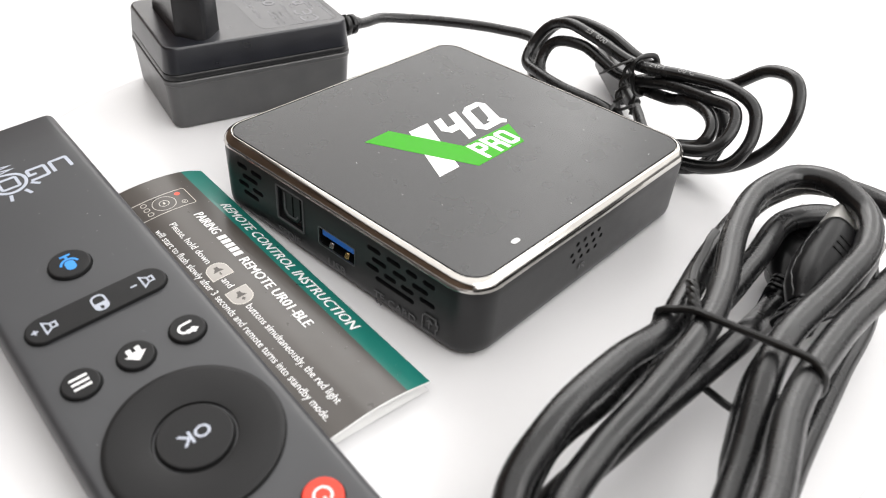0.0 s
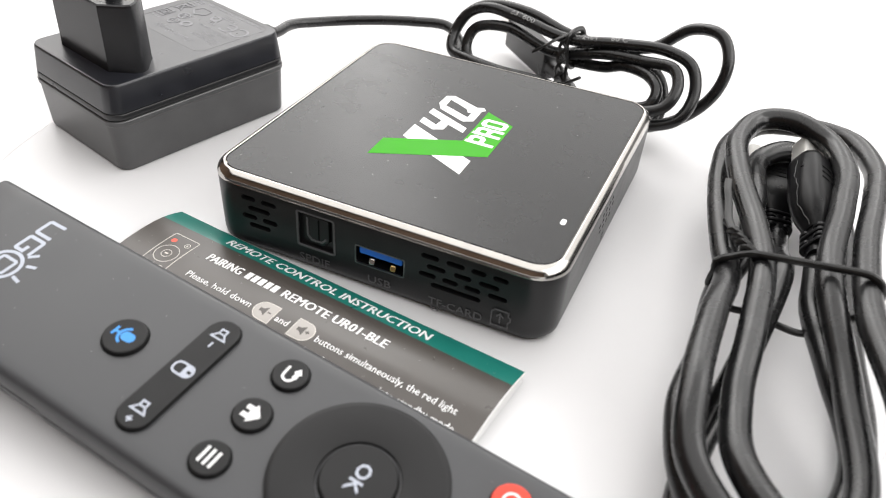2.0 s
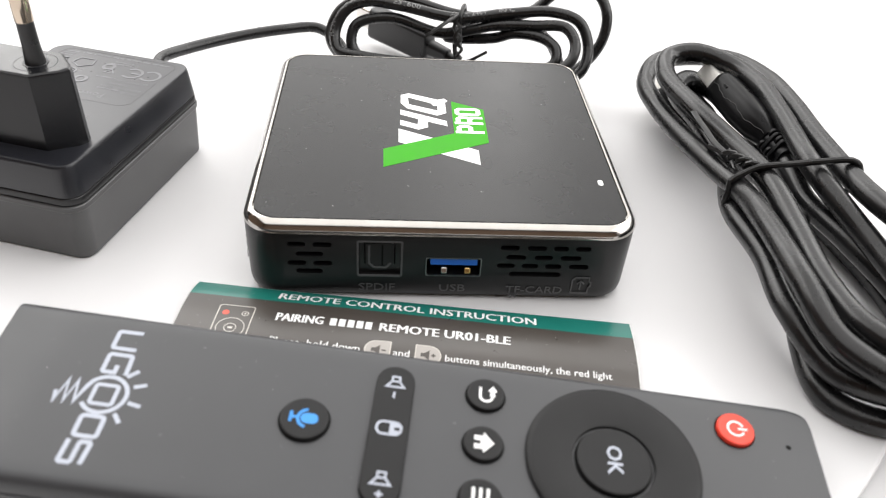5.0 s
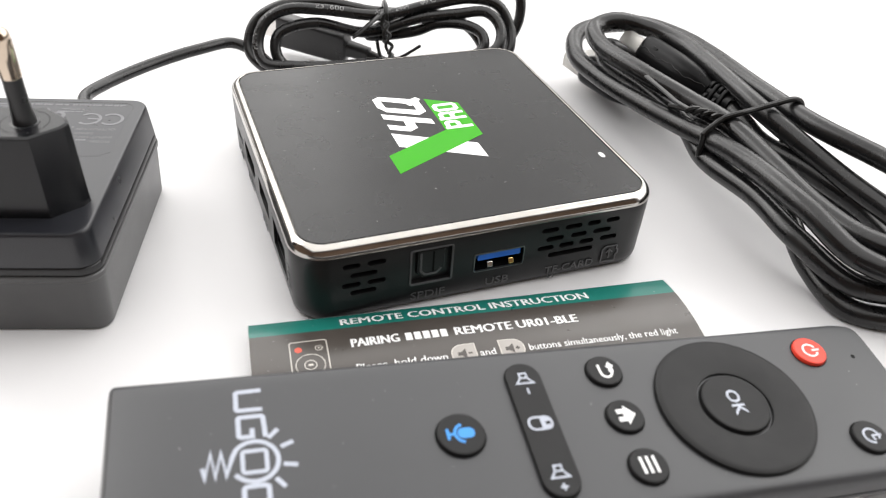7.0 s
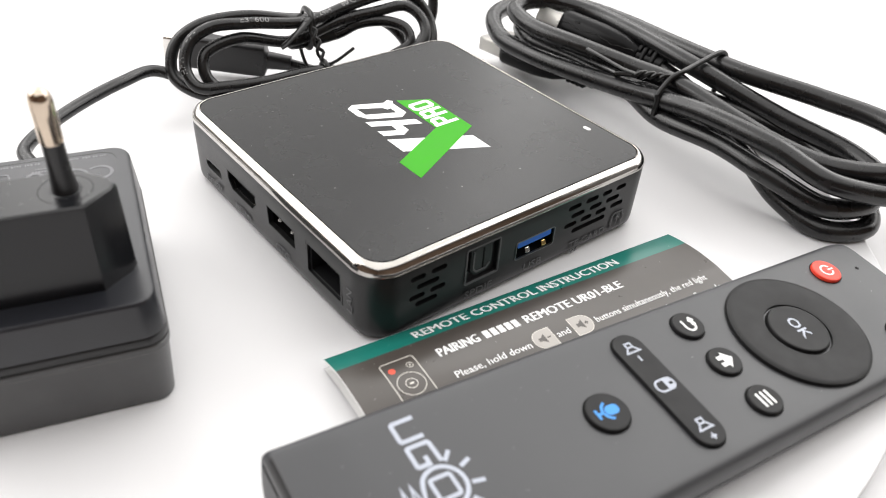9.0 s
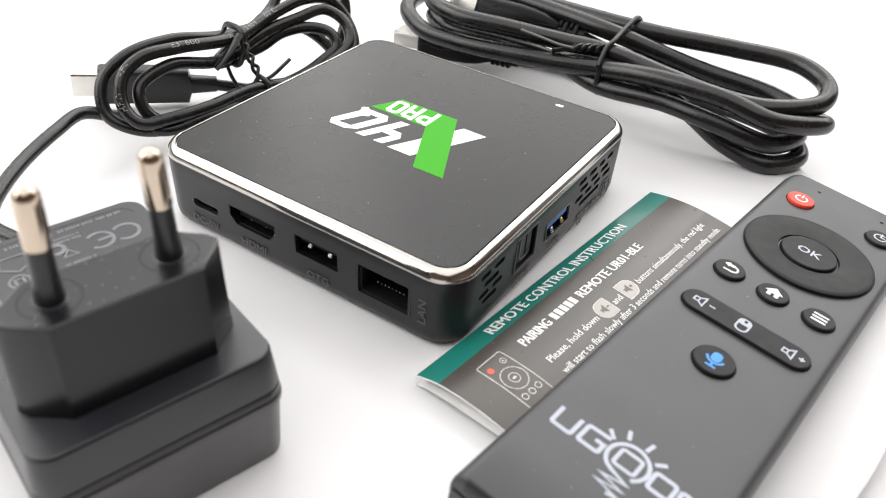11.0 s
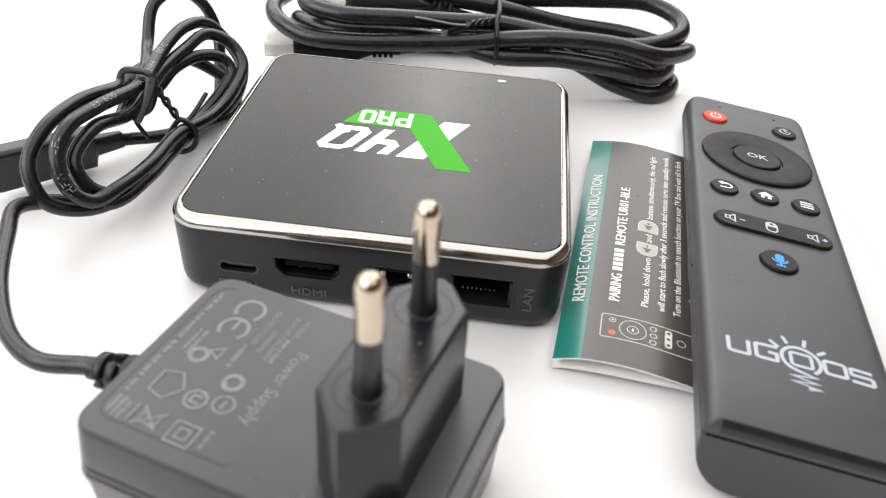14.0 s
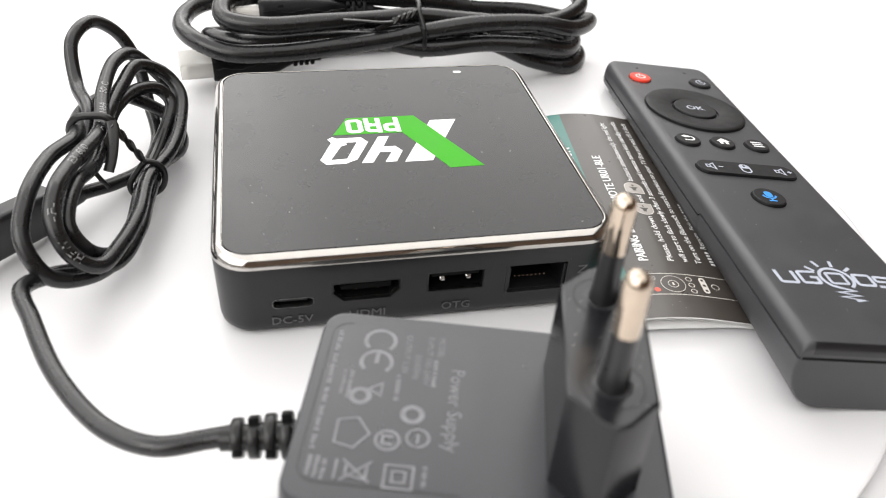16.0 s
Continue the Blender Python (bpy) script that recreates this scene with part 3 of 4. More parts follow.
def arc(ca, cb, r, a0, a1, n=12):
    return [(ca + r * math.cos(radians(a0 + (a1 - a0) * i / n)), cb + r * math.sin(radians(a0 + (a1 - a0) * i / n))) for i in range(n + 1)]


ad_mark("round_mark", [arc(19.6, 14.2, 2.7, -138, -402)], 0.75)
ad_mark("round_mark", [arc(19.6, 8.8, 2.7, -138, -402), [(19.6, 11.1), (19.6, 8.6)]], 0.75)
ad_mark("triangle_mark", [[(14.6 + 3.2, 3.9), (14.6 + 5.4, 2.4), (17.8, 1.0)]], 0.35, True)
ad_mark("ring_mark", [arc(21.2, 0.6, 1.5, 0, 360, 20)], 0.9)
ad_mark("ring_mark", [arc(12.0, -2.4, 1.6, 0, 360, 20)], 0.9)
ad_mark("ring_mark", [arc(10.6, -7.2, 1.8, 0, 360, 20), [(10.6, -6.4), (10.6, -8.2)]], 0.45)
ad_mark("ring_mark", [arc(15.4, -8.2, 1.9, 0, 360, 20), [(14.6, -7.4), (16.2, -7.4), (16.2, -9.0), (14.6, -9.0)]], 0.5)
ad_mark("house_mark", [[(23.8, -5.0), (23.8, -9.6), (20.6, -10.4), (18.4, -7.3), (20.6, -4.2)]], 0.4, True)
ad_mark("crossed_bin_mark", [[(17.2, -12.8), (21.6, -16.6)], [(17.2, -16.6), (21.6, -12.8)], [(17.8, -13.2), (17.8, -16.2), (21.0, -15.6), (21.0, -13.8)], [(22.6, -12.9), (22.6, -16.5)]], 0.4)
ad_mark("square_mark", [[(10.6, -13.0), (15.0, -13.0), (15.0, -17.2), (10.6, -17.2)]], 0.4, True)
ad_mark("square_mark", [[(11.8, -14.1), (13.8, -14.1), (13.8, -16.1), (11.8, -16.1)]], 0.4, True)
for a, b, w in ((24.3, -13.0, 3.8), (25.5, -12.5, 4.3), (26.7, -12.5, 3.7)):
    ad_bar(w, 0.75, a, b)
# ribbed strain relief
AT = mm(29.6, -0.5, 15.8, 0, 93, 9)
relief = part("strain_relief", lathe(bmesh.new(), [(4.4, -1.0), (4.4, 1.5), (4.1, 1.9), (2.7, 2.0), (2.5, 9.0), (2.2, 15.6)], AT), M_WIRE, adapter, "ribbed black strain relief", angle=50)


def sector(z, r0, r1, high, a0, a1, n=9):
    """A piece of a ring between two angles, rounded at its outer edges."""
    bm = bmesh.new()
    cuts = []
    for i in range(n + 1):
        c, q = math.cos(radians(a0 + (a1 - a0) * i / n)), math.sin(radians(a0 + (a1 - a0) * i / n))
        cuts.append([bm.verts.new((r * c, r * q, z + h)) for r, h in ((r0, 0), (r1 - 0.2, 0), (r1, 0.2), (r1, high - 0.2), (r1 - 0.2, high), (r0, high))])
    for a, b in zip(cuts, cuts[1:]):
        for k in range(6):
            bm.faces.new((a[k], a[(k + 1) % 6], b[(k + 1) % 6], b[k]))
    bm.faces.new(cuts[0][::-1])
    bm.faces.new(cuts[-1])
    return bm


for i in range(4):
    for half in (0, 180):
        a0 = half + 90 * (i % 2) + 16
        part("ring_segment", turned(sector(2.9 + 2.9 * i, 2.1, 4.3 - 0.24 * i, 1.9, a0, a0 + 148), AT), M_WIRE, relief, angle=50)
dust(plug, 8, 26, (-23, -12, -14, 14), 45.9, 0.14)

# ---- the remote control ----
RU = Vector((0.99132, -0.11464, -0.06437))
RV = Vector((0.12012, 0.98877, 0.08890))
RW = Vector((0.05346, -0.09586, 0.99396))
RM = Matrix(((RU.x, RV.x, RW.x, 28.1 * MM), (RU.y, RV.y, RW.y, -102.9 * MM), (RU.z, RV.z, RW.z, 11.8 * MM), (0, 0, 0, 1)))
remote = thing("remote_control", "slim charcoal remote control with black buttons on the leaflet", "remote control", RM)
TOP = -1.1                                            # the plate lies below the button tops
S0, S1 = -118.4, 39.6


def depth_at(s):
    return 9.6 + (S1 - s) * 0.0515


def seam_at(s):
    """Depth of the seam below the plate; it steps down where the battery cover ends."""
    return 3.75 + 1.05 * min(1.0, max(0.0, (s + 61.6) / 1.4))


def section(s, inset, lower):
    """One cross-section of the remote: flat plate, round shoulder, seam, rounded belly."""
    h = 19.6 - inset
    d = depth_at(s) * lower
    g = seam_at(s)
    up = [(h - 4.2, 0.0)] + [(h - 2.4 + 2.4 * math.sin(radians(15 * k)), -3.0 * (1 - math.cos(radians(15 * k)))) for k in range(7)]
    up += [(h + 0.05, -g), (h - 0.55, -g - 0.1), (h - 0.55, -g - 0.5), (h + 0.05, -g - 0.6), (h - 0.1, -g - 1.5)]
    low_z = g + 1.5
    belly = [(h - 0.1 - 9.6 * (1 - math.cos(radians(90 * k / 9))), -low_z - (d - low_z) * math.sin(radians(90 * k / 9))) for k in range(1, 10)]
    right = up + belly
    return [(-y, z) for y, z in right[::-1]] + right


# (place along the remote, side inset, depth factor, drop of the plate's end bevel)
stations = [(S0, 0.3, 0.985, 1.9), (S0 + 0.12, 0.12, 0.99, 1.5), (S0 + 0.32, 0.03, 0.995, 0.95), (S0 + 0.6, 0.0, 1.0, 0.45), (S0 + 0.9, 0.0, 1.0, 0.12), (S0 + 1.2, 0.0, 1.0, 0.0)]
for s in sorted([S0 + 1.2 + (S1 - 5 - S0 - 1.2) * k / 12 for k in range(1, 12)] + [-61.7, -61.5, -61.0, -60.5, -60.1]):
    stations.append((s, 0.0, 1.0, 0.0))
for k in range(9):
    f = k / 8
    stations.append((S1 - 5 + 5 * math.sin(radians(90 * f)), 1.5 * (1 - math.cos(radians(90 * f))), 1.0 - 0.1 * f, 0.0))
bm = bmesh.new()
rings = []
for s, inset, lower, drop in stations:
    # the far end bows outwards across the width
    ring_v = []
    for y, z in section(s, inset, lower):
        bow = 1.9 * max(0.0, (s - (S1 - 30)) / 30) ** 2 * (1 - (y / 19.6) ** 2)
        z -= drop * max(0.0, 1 + z / 2.9)
        ring_v.append(bm.verts.new((s - 0.7 * max(0.0, (s - (S1 - 30)) / 30) ** 2 + bow, y, TOP + z)))
    rings.append(ring_v)
for a, b in zip(rings, rings[1:]):
    n = len(a)
    for i in range(n):
        bm.faces.new((a[i], b[i], b[(i + 1) % n], a[(i + 1) % n]))
bm.faces.new(rings[0])
bm.faces.new(rings[-1][::-1])
part("casing", bm, M_REMOTE, remote, "charcoal soft-touch casing", angle=28)
bm = bmesh.new()
bmesh.ops.create_cube(bm, size=1.0, matrix=mm(S0 + 0.15, 0, TOP - 4.05) @ Matrix.Diagonal((0.5, 37.6, 0.6, 1)))
part("seam", bm, M_HOLE, remote, "dark seam across the end", smooth=False)
bm = bmesh.new()
bevel = ((S0 - 0.06, -2.9), (S0 - 0.06, -1.86), (S0 + 0.08, -1.46), (S0 + 0.28, -0.91), (S0 + 0.57, -0.4), (S0 + 0.85, -0.1), (S0 + 1.0, -0.2))
left, right = [[bm.verts.new((x, y, TOP + z)) for x, z in bevel] for y in (-16.9, 16.9)]
for k in range(len(bevel) - 1):
    bm.faces.new((left[k], left[k + 1], right[k + 1], right[k]))
part("end_bevel", bm, M_PLUG, remote, "dark bevel at the end of the plate", angle=50)
for y in (-19.12, 19.12):
    for s0, s1 in ((S0 + 2, -61.7), (-60.0, S1 - 6)):
        bm = bmesh.new()
        bmesh.ops.create_cube(bm, size=1.0, matrix=mm((s0 + s1) / 2, y, TOP - seam_at(s1) - 0.3) @ Matrix.Diagonal((s1 - s0, 0.3, 0.4, 1)))
        part("seam", bm, M_HOLE, remote, "dark seam along the side", smooth=False)


def button(name, outline, mat, h=0.88, label=""):
    b = part(name, slab(outline, TOP - 0.4, TOP + h, 0.35), mat, remote, label)
    cx, cy = sum(p[0] for p in outline) / len(outline), sum(p[1] for p in outline) / len(outline)
    far = max(math.hypot(x - cx, y - cy) for x, y in outline)
    part("gap", slab([(cx + (x - cx) * (1 + 0.3 / far), cy + (y - cy) * (1 + 0.3 / far)) for x, y in outline], TOP - 0.3, TOP + 0.02), M_HOLE, b, "dark gap round the button", smooth=False)
    return b


bm = bmesh.new()
prof = ((16.55, -0.3), (16.5, 0.02), (16.2, 0.03), (16.2, 0.75), (15.8, 1.0), (15.0, 1.1), (8.4, 0.75), (7.7, 0.55), (7.5, -0.4))
rr_ = [[bm.verts.new((-0.6 + r * math.cos(2 * math.pi * k / 72), r * math.sin(2 * math.pi * k / 72), TOP + z)) for k in range(72)] for r, z in prof]
for a, b in zip(rr_, rr_[1:]):
    for k in range(72):
        bm.faces.new((a[k], a[(k + 1) % 72], b[(k + 1) % 72], b[k]))
part("direction_wheel", bm, M_BUTTON, remote, "black rubber direction ring")
ok = button("ok_button", circle(7.0, 48, -0.6, 0), M_BUTTON, 1.0)
part("lettering", turned(lettering("OK", 6.2, 2.7, 0, 0.015), mm(-0.6 - 1.3, 3.1, TOP + 1.02, 0, 0, -90)), M_GREYINK, ok, "pale print", smooth=False)


def mark(parent, mat, lines, w, at, closed=False, fills=(), z=0.89):
    """Print on a button: lines drawn upright (x right, y up), turned to read across the remote."""
    bm = bmesh.new()
    if lines:
        strokes(bm, lines, w, 0, 0.03, closed=closed)
    for f in fills:
        slab(f, 0, 0.03, bm=bm)
    turned(bm, mm(at[0], at[1], TOP + z, 0, 0, -90))
    return part("symbol", bm, mat, parent, "pale printed symbol", smooth=False)


power = button("power_button", circle(3.7, 32, 24.0, 11.1), M_RED, 0.88, "red power button")
mark(power, M_WHITEINK, [arc(0, 0, 1.6, 120, 420, 16), [(0, 0.5), (0, 2.1)]], 0.42, (24.0, 11.1))
timer = button("timer_button", circle(3.7, 32, 24.0, -11.1), M_BUTTON)
mark(timer, M_GREYINK, [arc(0, 0, 1.6, 60, 360, 16), [(0, 0.2), (0, 2.1)], [(0, 0.2), (1.0, 0.2)]], 0.45, (24.0, -11.1))
back = button("back_button", circle(3.7, 32, -24.8, 11.1), M_BUTTON)
mark(back, M_WHITEINK, [[(-1.3, 1.3), (0.6, 1.3)] + arc(0.6, 0.1, 1.2, 90, -90, 8) + [(-1.3, -1.1)], [(-0.7, 1.9), (-1.5, 1.3), (-0.7, 0.7)]], 0.5, (-24.8, 11.1))
home = button("home_button", circle(3.7, 32, -24.8, 0.0), M_BUTTON)
mark(home, M_WHITEINK, [], 0.4, (-24.8, 0.0), fills=[[(-2.2, 0.0), (-1.4, 0.0), (-1.4, -1.7), (-0.4, -1.7), (-0.4, -0.5), (0.4, -0.5), (0.4, -1.7), (1.4, -1.7), (1.4, 0.0), (2.2, 0.0), (0, 2.0)]])
menu = button("menu_button", circle(3.7, 32, -24.8, -11.1), M_BUTTON)
mark(menu, M_WHITEINK, [[(-1.6, y), (1.6, y)] for y in (1.3, 0.0, -1.3)], 0.55, (-24.8, -11.1))
vol = button("volume_bar", rounded(7.2, 29.9, 3.5, 8, -42.2, -0.2), M_BUTTON)


for v, plus in ((10.6, False), (-10.4, True)):
    m = bmesh.new()
    strokes(m, [[(-1.5, 0.7), (-0.4, 0.7), (0.9, 1.7), (0.9, -1.7), (-0.4, -0.7), (-1.5, -0.7)]], 0.4, 0, 0.03, closed=True)
    strokes(m, [[(-0.4, 0.7), (-0.4, -0.7)], [(2.2, 0), (3.4, 0)]], 0.4, 0, 0.03)
    if plus:
        strokes(m, [[(2.8, 0.6), (2.8, -0.6)]], 0.4, 0, 0.03)
    part("symbol", turned(m, mm(-42.2, v, TOP + 0.89, 0, 0, -90)), M_GREYINK, vol, "pale loudspeaker symbol", smooth=False)
mark(vol, M_GREYINK, [rounded(2.7, 4.5, 1.2, 5)], 0.45, (-42.2, 0.3), closed=True, fills=[[(-1.2, 0.1), (1.2, 0.1), (1.2, 1.5), (0.7, 2.1), (0.4, 2.1), (0.4, 1.0), (-0.3, 1.0), (-0.3, 2.1), (-0.7, 2.1), (-1.2, 1.5)]])
mic = button("microphone_button", circle(4.5, 36, -57.6, 0), M_BUTTON)
mark(mic, M_BLUEINK, [arc(0, 0.9, 1.9, 195, 345, 10), [(0, -1.1), (0, -2.2)], [(-1.0, -2.3), (1.0, -2.3)]], 0.55, (-57.8, 0.0), fills=[rounded(2.2, 3.2, 1.05, 5, 0, 1.1)])
for v in (9.0, -9.0):
    part("pinhole", slab(circle(0.55, 12, 34.2, v), TOP - 0.2, TOP + 0.02), M_HOLE, remote, "tiny black hole", smooth=False)
# line emblem at the thick end
LX, LZ = -95.4, TOP + 0.0


def emblem(name, lines, w=0.85, closed=False):
    bm = bmesh.new()
    strokes(bm, lines, w, -0.02, 0.04, closed=closed)
    turned(bm, mm(LX, 0, LZ, 0, 0, -90))
    return part(name, bm, M_GREYINK, remote, "pale printed emblem line", smooth=False)


emblem("open_frame", [[(-14.6, 3.1), (-14.5, -0.9), (-14.2, -1.2), (-10.7, -1.2), (-10.4, -0.9), (-10.4, 3.1)]])
emblem("open_frame", [[(-4.6, 3.5), (-8.6, 3.3), (-8.9, 3.0), (-8.9, -0.7), (-8.6, -1.0), (-5.0, -1.0), (-4.7, -0.7), (-4.7, 1.3), (-6.2, 1.3)]])
emblem("bulb_ring", [arc(0.3, 1.4, 3.95, -52, 230, 30) + [(-1.0, -2.2), (2.5, -3.3), (-2.0, -4.1), (2.7, -5.1), (-2.0, -5.8), (2.8, -6.8), (0.9, -7.1)]], 0.8)
emblem("bulb_square", [rounded(4.2, 4.0, 0.5, 3, 0.35, 1.4)], 0.75, True)
emblem("square_frame", [rounded(4.2, 4.0, 0.6, 3, 7.2, 1.4)], 0.85, True)
emblem("stepped_line", [[(14.5, 2.8), (10.8, 3.1), (10.4, 2.8), (10.4, 1.5), (10.7, 1.2), (14.3, 1.1), (14.6, 0.8), (14.6, -0.7), (14.3, -1.0), (10.4, -0.8)]])
for x0, y0, x1, y1 in ((-5.6, 5.5, -4.2, 4.1), (-2.8, 7.9, -2.1, 6.1), (1.9, 8.3, 1.5, 6.3), (4.2, 4.8, 5.7, 6.0)):
    emblem("bulb_ray", [[(x0, y0), (x1, y1)]], 0.8)

dust(remote, 12, 40, (-112, 34, -16, 16), TOP, 0.12)

# ---- the folded leaflet ----
LE = Vector((102.4, -12.5, 0)).normalized()
leaflet = thing("leaflet", "folded brown and teal instruction leaflet under the remote", "leaflet", pose(-59.4 * MM, -43.5 * MM, 0, 0, 0, math.degrees(math.atan2(LE.y, LE.x))))
HUMP = ((0.0, 2.5), (3.0, 3.6), (6.0, 4.4), (9.0, 4.8), (12.0, 5.0), (15.0, 5.0), (18.0, 4.9), (21.0, 4.6), (25.0, 4.0), (29.0, 3.3), (34.0, 2.4), (40.0, 1.5), (48.0, 0.7), (60.0, 0.45))
HUMP_FAR = ((0.0, 2.5), (3.0, 3.1), (7.0, 3.7), (11.0, 4.0), (14.0, 4.0), (17.0, 3.9), (20.0, 3.5), (24.0, 3.0), (28.0, 2.3), (34.0, 1.3), (40.0, 0.7), (48.0, 0.4), (60.0, 0.35))


def glide(table_, d):
    """A smooth curve through (distance, height) pairs."""
    k = max(i for i in range(len(table_) - 1) if table_[i][0] <= max(d, 0.0))
    (d0, z0), (d1, z1) = table_[k], table_[k + 1]
    za = table_[max(k - 1, 0)]
    zb = table_[min(k + 2, len(table_) - 1)]
    m0 = (z1 - za[1]) / (d1 - za[0])
    m1 = (zb[1] - z0) / (zb[0] - d0)
    f, w = (d - d0) / (d1 - d0), d1 - d0
    return z0 * (2 * f ** 3 - 3 * f * f + 1) + w * m0 * (f ** 3 - 2 * f * f + f) + z1 * (3 * f * f - 2 * f ** 3) + w * m1 * (f ** 3 - f * f)


def hump(d, e=50.0):
    """Height of the arched upper sheet over the distance from its free edge; lower towards its far end."""
    f = min(1.0, max(0.0, (e - 35) / 62))
    return glide(HUMP, min(d, 59.9)) * (1 - f) + glide(HUMP_FAR, min(d, 59.9)) * f + 0.3 * max(0.0, 1 - e / 20) * max(0.0, 1 - d / 20)


def drape(bm, lift):
    """Lays a flat drawing (x along the sheet, y = minus the distance from its edge) on the arched sheet."""
    for v in bm.verts:
        v.co.z = hump(-v.co.y, v.co.x) + lift + v.co.z
    return bm


def grid(e0, e1, d0, d1, ne, nd):
    bm = bmesh.new()
    vs = [[bm.verts.new((e0 + (e1 - e0) * i / ne, -(d0 + (d1 - d0) * j / nd), 0)) for j in range(nd + 1)] for i in range(ne + 1)]
    for i in range(ne):
        for j in range(nd):
            bm.faces.new((vs[i][j], vs[i][j + 1], vs[i + 1][j + 1], vs[i + 1][j]))
    return bm


def sheet(name, bm, mat, label, thick):
    ob = part(name, bm, mat, leaflet, label)
    mod = ob.modifiers.new("thickness", "SOLIDIFY")
    mod.thickness, mod.offset = thick * MM, -1.0
    return ob


sheet("upper_sheet", drape(grid(0, 103.2, 0, 58, 20, 58), 0.0), M_PAPER, "glossy white paper sheet", -0.12)
low = grid(0.1, 103.0, 0.4, 58, 12, 30)
for v in low.verts:
    d = -v.co.y
    near = max(0.0, 1 - v.co.x / 60)
    v.co.z = 0.22 + (0.3 + 1.3 * near) * (1 - math.exp(-d / 5)) * math.exp(-(max(0.0, d - 26) / 12) ** 2)
sheet("lower_sheet", low, M_PAPER, "white inner page", -0.12)
part("brown_field", drape(grid(0.25, 102.9, 6.2, 57, 20, 52), 0.15), M_BROWN, leaflet, "warm dark grey printed field")
part("teal_strip", drape(grid(0.25, 102.9, 0.15, 6.2, 20, 10), 0.15), M_TEAL, leaflet, "teal printed strip")


def leaf_text(body, e0, e1, base, cap, bold=0.0, mat=None):
    bm = turned(lettering(body, e1 - e0 - bold, cap), mm(e0, -base, 0))
    if bold:
        copy = turned(bm.copy(), mm(bold, 0, 0.012))
        temp = bpy.data.meshes.new("copy")
        copy.to_mesh(temp)
        copy.free()
        bm.from_mesh(temp)
        bpy.data.meshes.remove(temp)
    bmesh.ops.triangulate(bm, faces=bm.faces[:])
    for k in range(2):
        bmesh.ops.subdivide_edges(bm, edges=[q for q in bm.edges if q.calc_length() > 0.7], cuts=1)
        bmesh.ops.triangulate(bm, faces=bm.faces[:])
    return part("lettering", drape(bm, 0.23), mat or M_WHITEINK, leaflet, "white printed words", smooth=False)


def leaf_bar(e0, e1, base, h, mat=None, name="word_bar"):
    bm = grid(e0, e1, base - h, base, 2, 3)
    return part(name, drape(bm, 0.19), mat or M_WHITEINK, leaflet, smooth=False)


leaf_text("REMOTE CONTROL INSTRUCTION", 20.5, 80.8, 5.0, 2.85, 0.2)
leaf_text("PAIRING", 21.8, 32.6, 13.2, 2.55, 0.24)
for e0 in (34.0, 36.0, 38.0, 40.0, 42.0):
    leaf_bar(e0, e0 + 1.5, 13.15, 2.45)
leaf_text("REMOTE UR01-BLE", 45.2, 74.8, 13.2, 2.55, 0.24)
leaf_text("Please, hold down", 22.0, 41.9, 20.1, 1.75, 0.04)
leaf_text("and", 49.2, 52.8, 20.1, 1.75, 0.04)
leaf_text("buttons simultaneously, the red light", 60.6, 97.0, 20.1, 1.75, 0.04)
leaf_text("will start to flash slowly after 3 seconds and remote turns into standby mode.", 22.0, 99.0, 24.1, 1.75, 0.04)
leaf_text("Turn on the Bluetooth to search function on your TV Box and wait till it finds", 22.0, 98.8, 28.0, 1.75, 0.04)
for e0 in (22.1, 23.35, 24.6, 25.85, 27.1):
    leaf_bar(e0, e0 + 0.8, 31.8, 1.2)
leaf_text("Remote, Pick the", 29.1, 45.2, 31.8, 1.75, 0.04)
for e0 in (46.2, 47.45, 48.7, 49.95):
    leaf_bar(e0, e0 + 0.8, 31.8, 1.2)
M_CREAM = material("cream_print", (0.62, 0.59, 0.54), 0.4, vary=0.03)


def leaf_fill(outline, mat, name, lift=0.185):
    bm = bmesh.new()
    bm.faces.new([bm.verts.new((x, y, 0)) for x, y in outline])
    bmesh.ops.triangulate(bm, faces=bm.faces[:])
    bmesh.ops.subdivide_edges(bm, edges=bm.edges[:], cuts=2, use_grid_fill=True)
    return part(name, drape(bm, lift), mat, leaflet, smooth=False)


M_KEY = material("beige_grey_print", (0.36, 0.335, 0.31), 0.35, vary=0.03, coat=0.25)
for e0, flip in ((43.1, 1), (54.0, -1)):
    half = [(2.6, 2.6), (0.2, 2.6)] + [(-0.2 + 2.6 * math.cos(radians(a)), 2.6 * math.sin(radians(a))) for a in range(105, 256, 15)] + [(0.2, -2.6), (2.6, -2.6)]
    shape = [(e0 + 2.7 + flip * x, -19.0 + y) for x, y in half]
    leaf_fill([(e0 + 2.7 + flip * x * 1.07, -19.0 + y * 1.07) for x, y in half], M_CREAM, "key_edge", 0.185)
    leaf_fill(shape, M_KEY, "key_picture", 0.215)
    for f in ([(-1.6, 0.5), (-0.8, 0.5), (0.3, 1.4), (0.3, -1.4), (-0.8, -0.5), (-1.6, -0.5)], [(0.7, 0.2), (1.7, 0.2), (1.7, -0.2), (0.7, -0.2)]):
        leaf_fill([(e0 + 2.8 + x, -19.0 + y) for x, y in f], M_BROWN, "key_symbol", 0.245)
    if flip < 0:
        leaf_fill([(e0 + 4.0 + x, -19.0 + y) for x, y in rounded(0.35, 1.0, 0.1, 1)], M_BROWN, "key_symbol", 0.26)


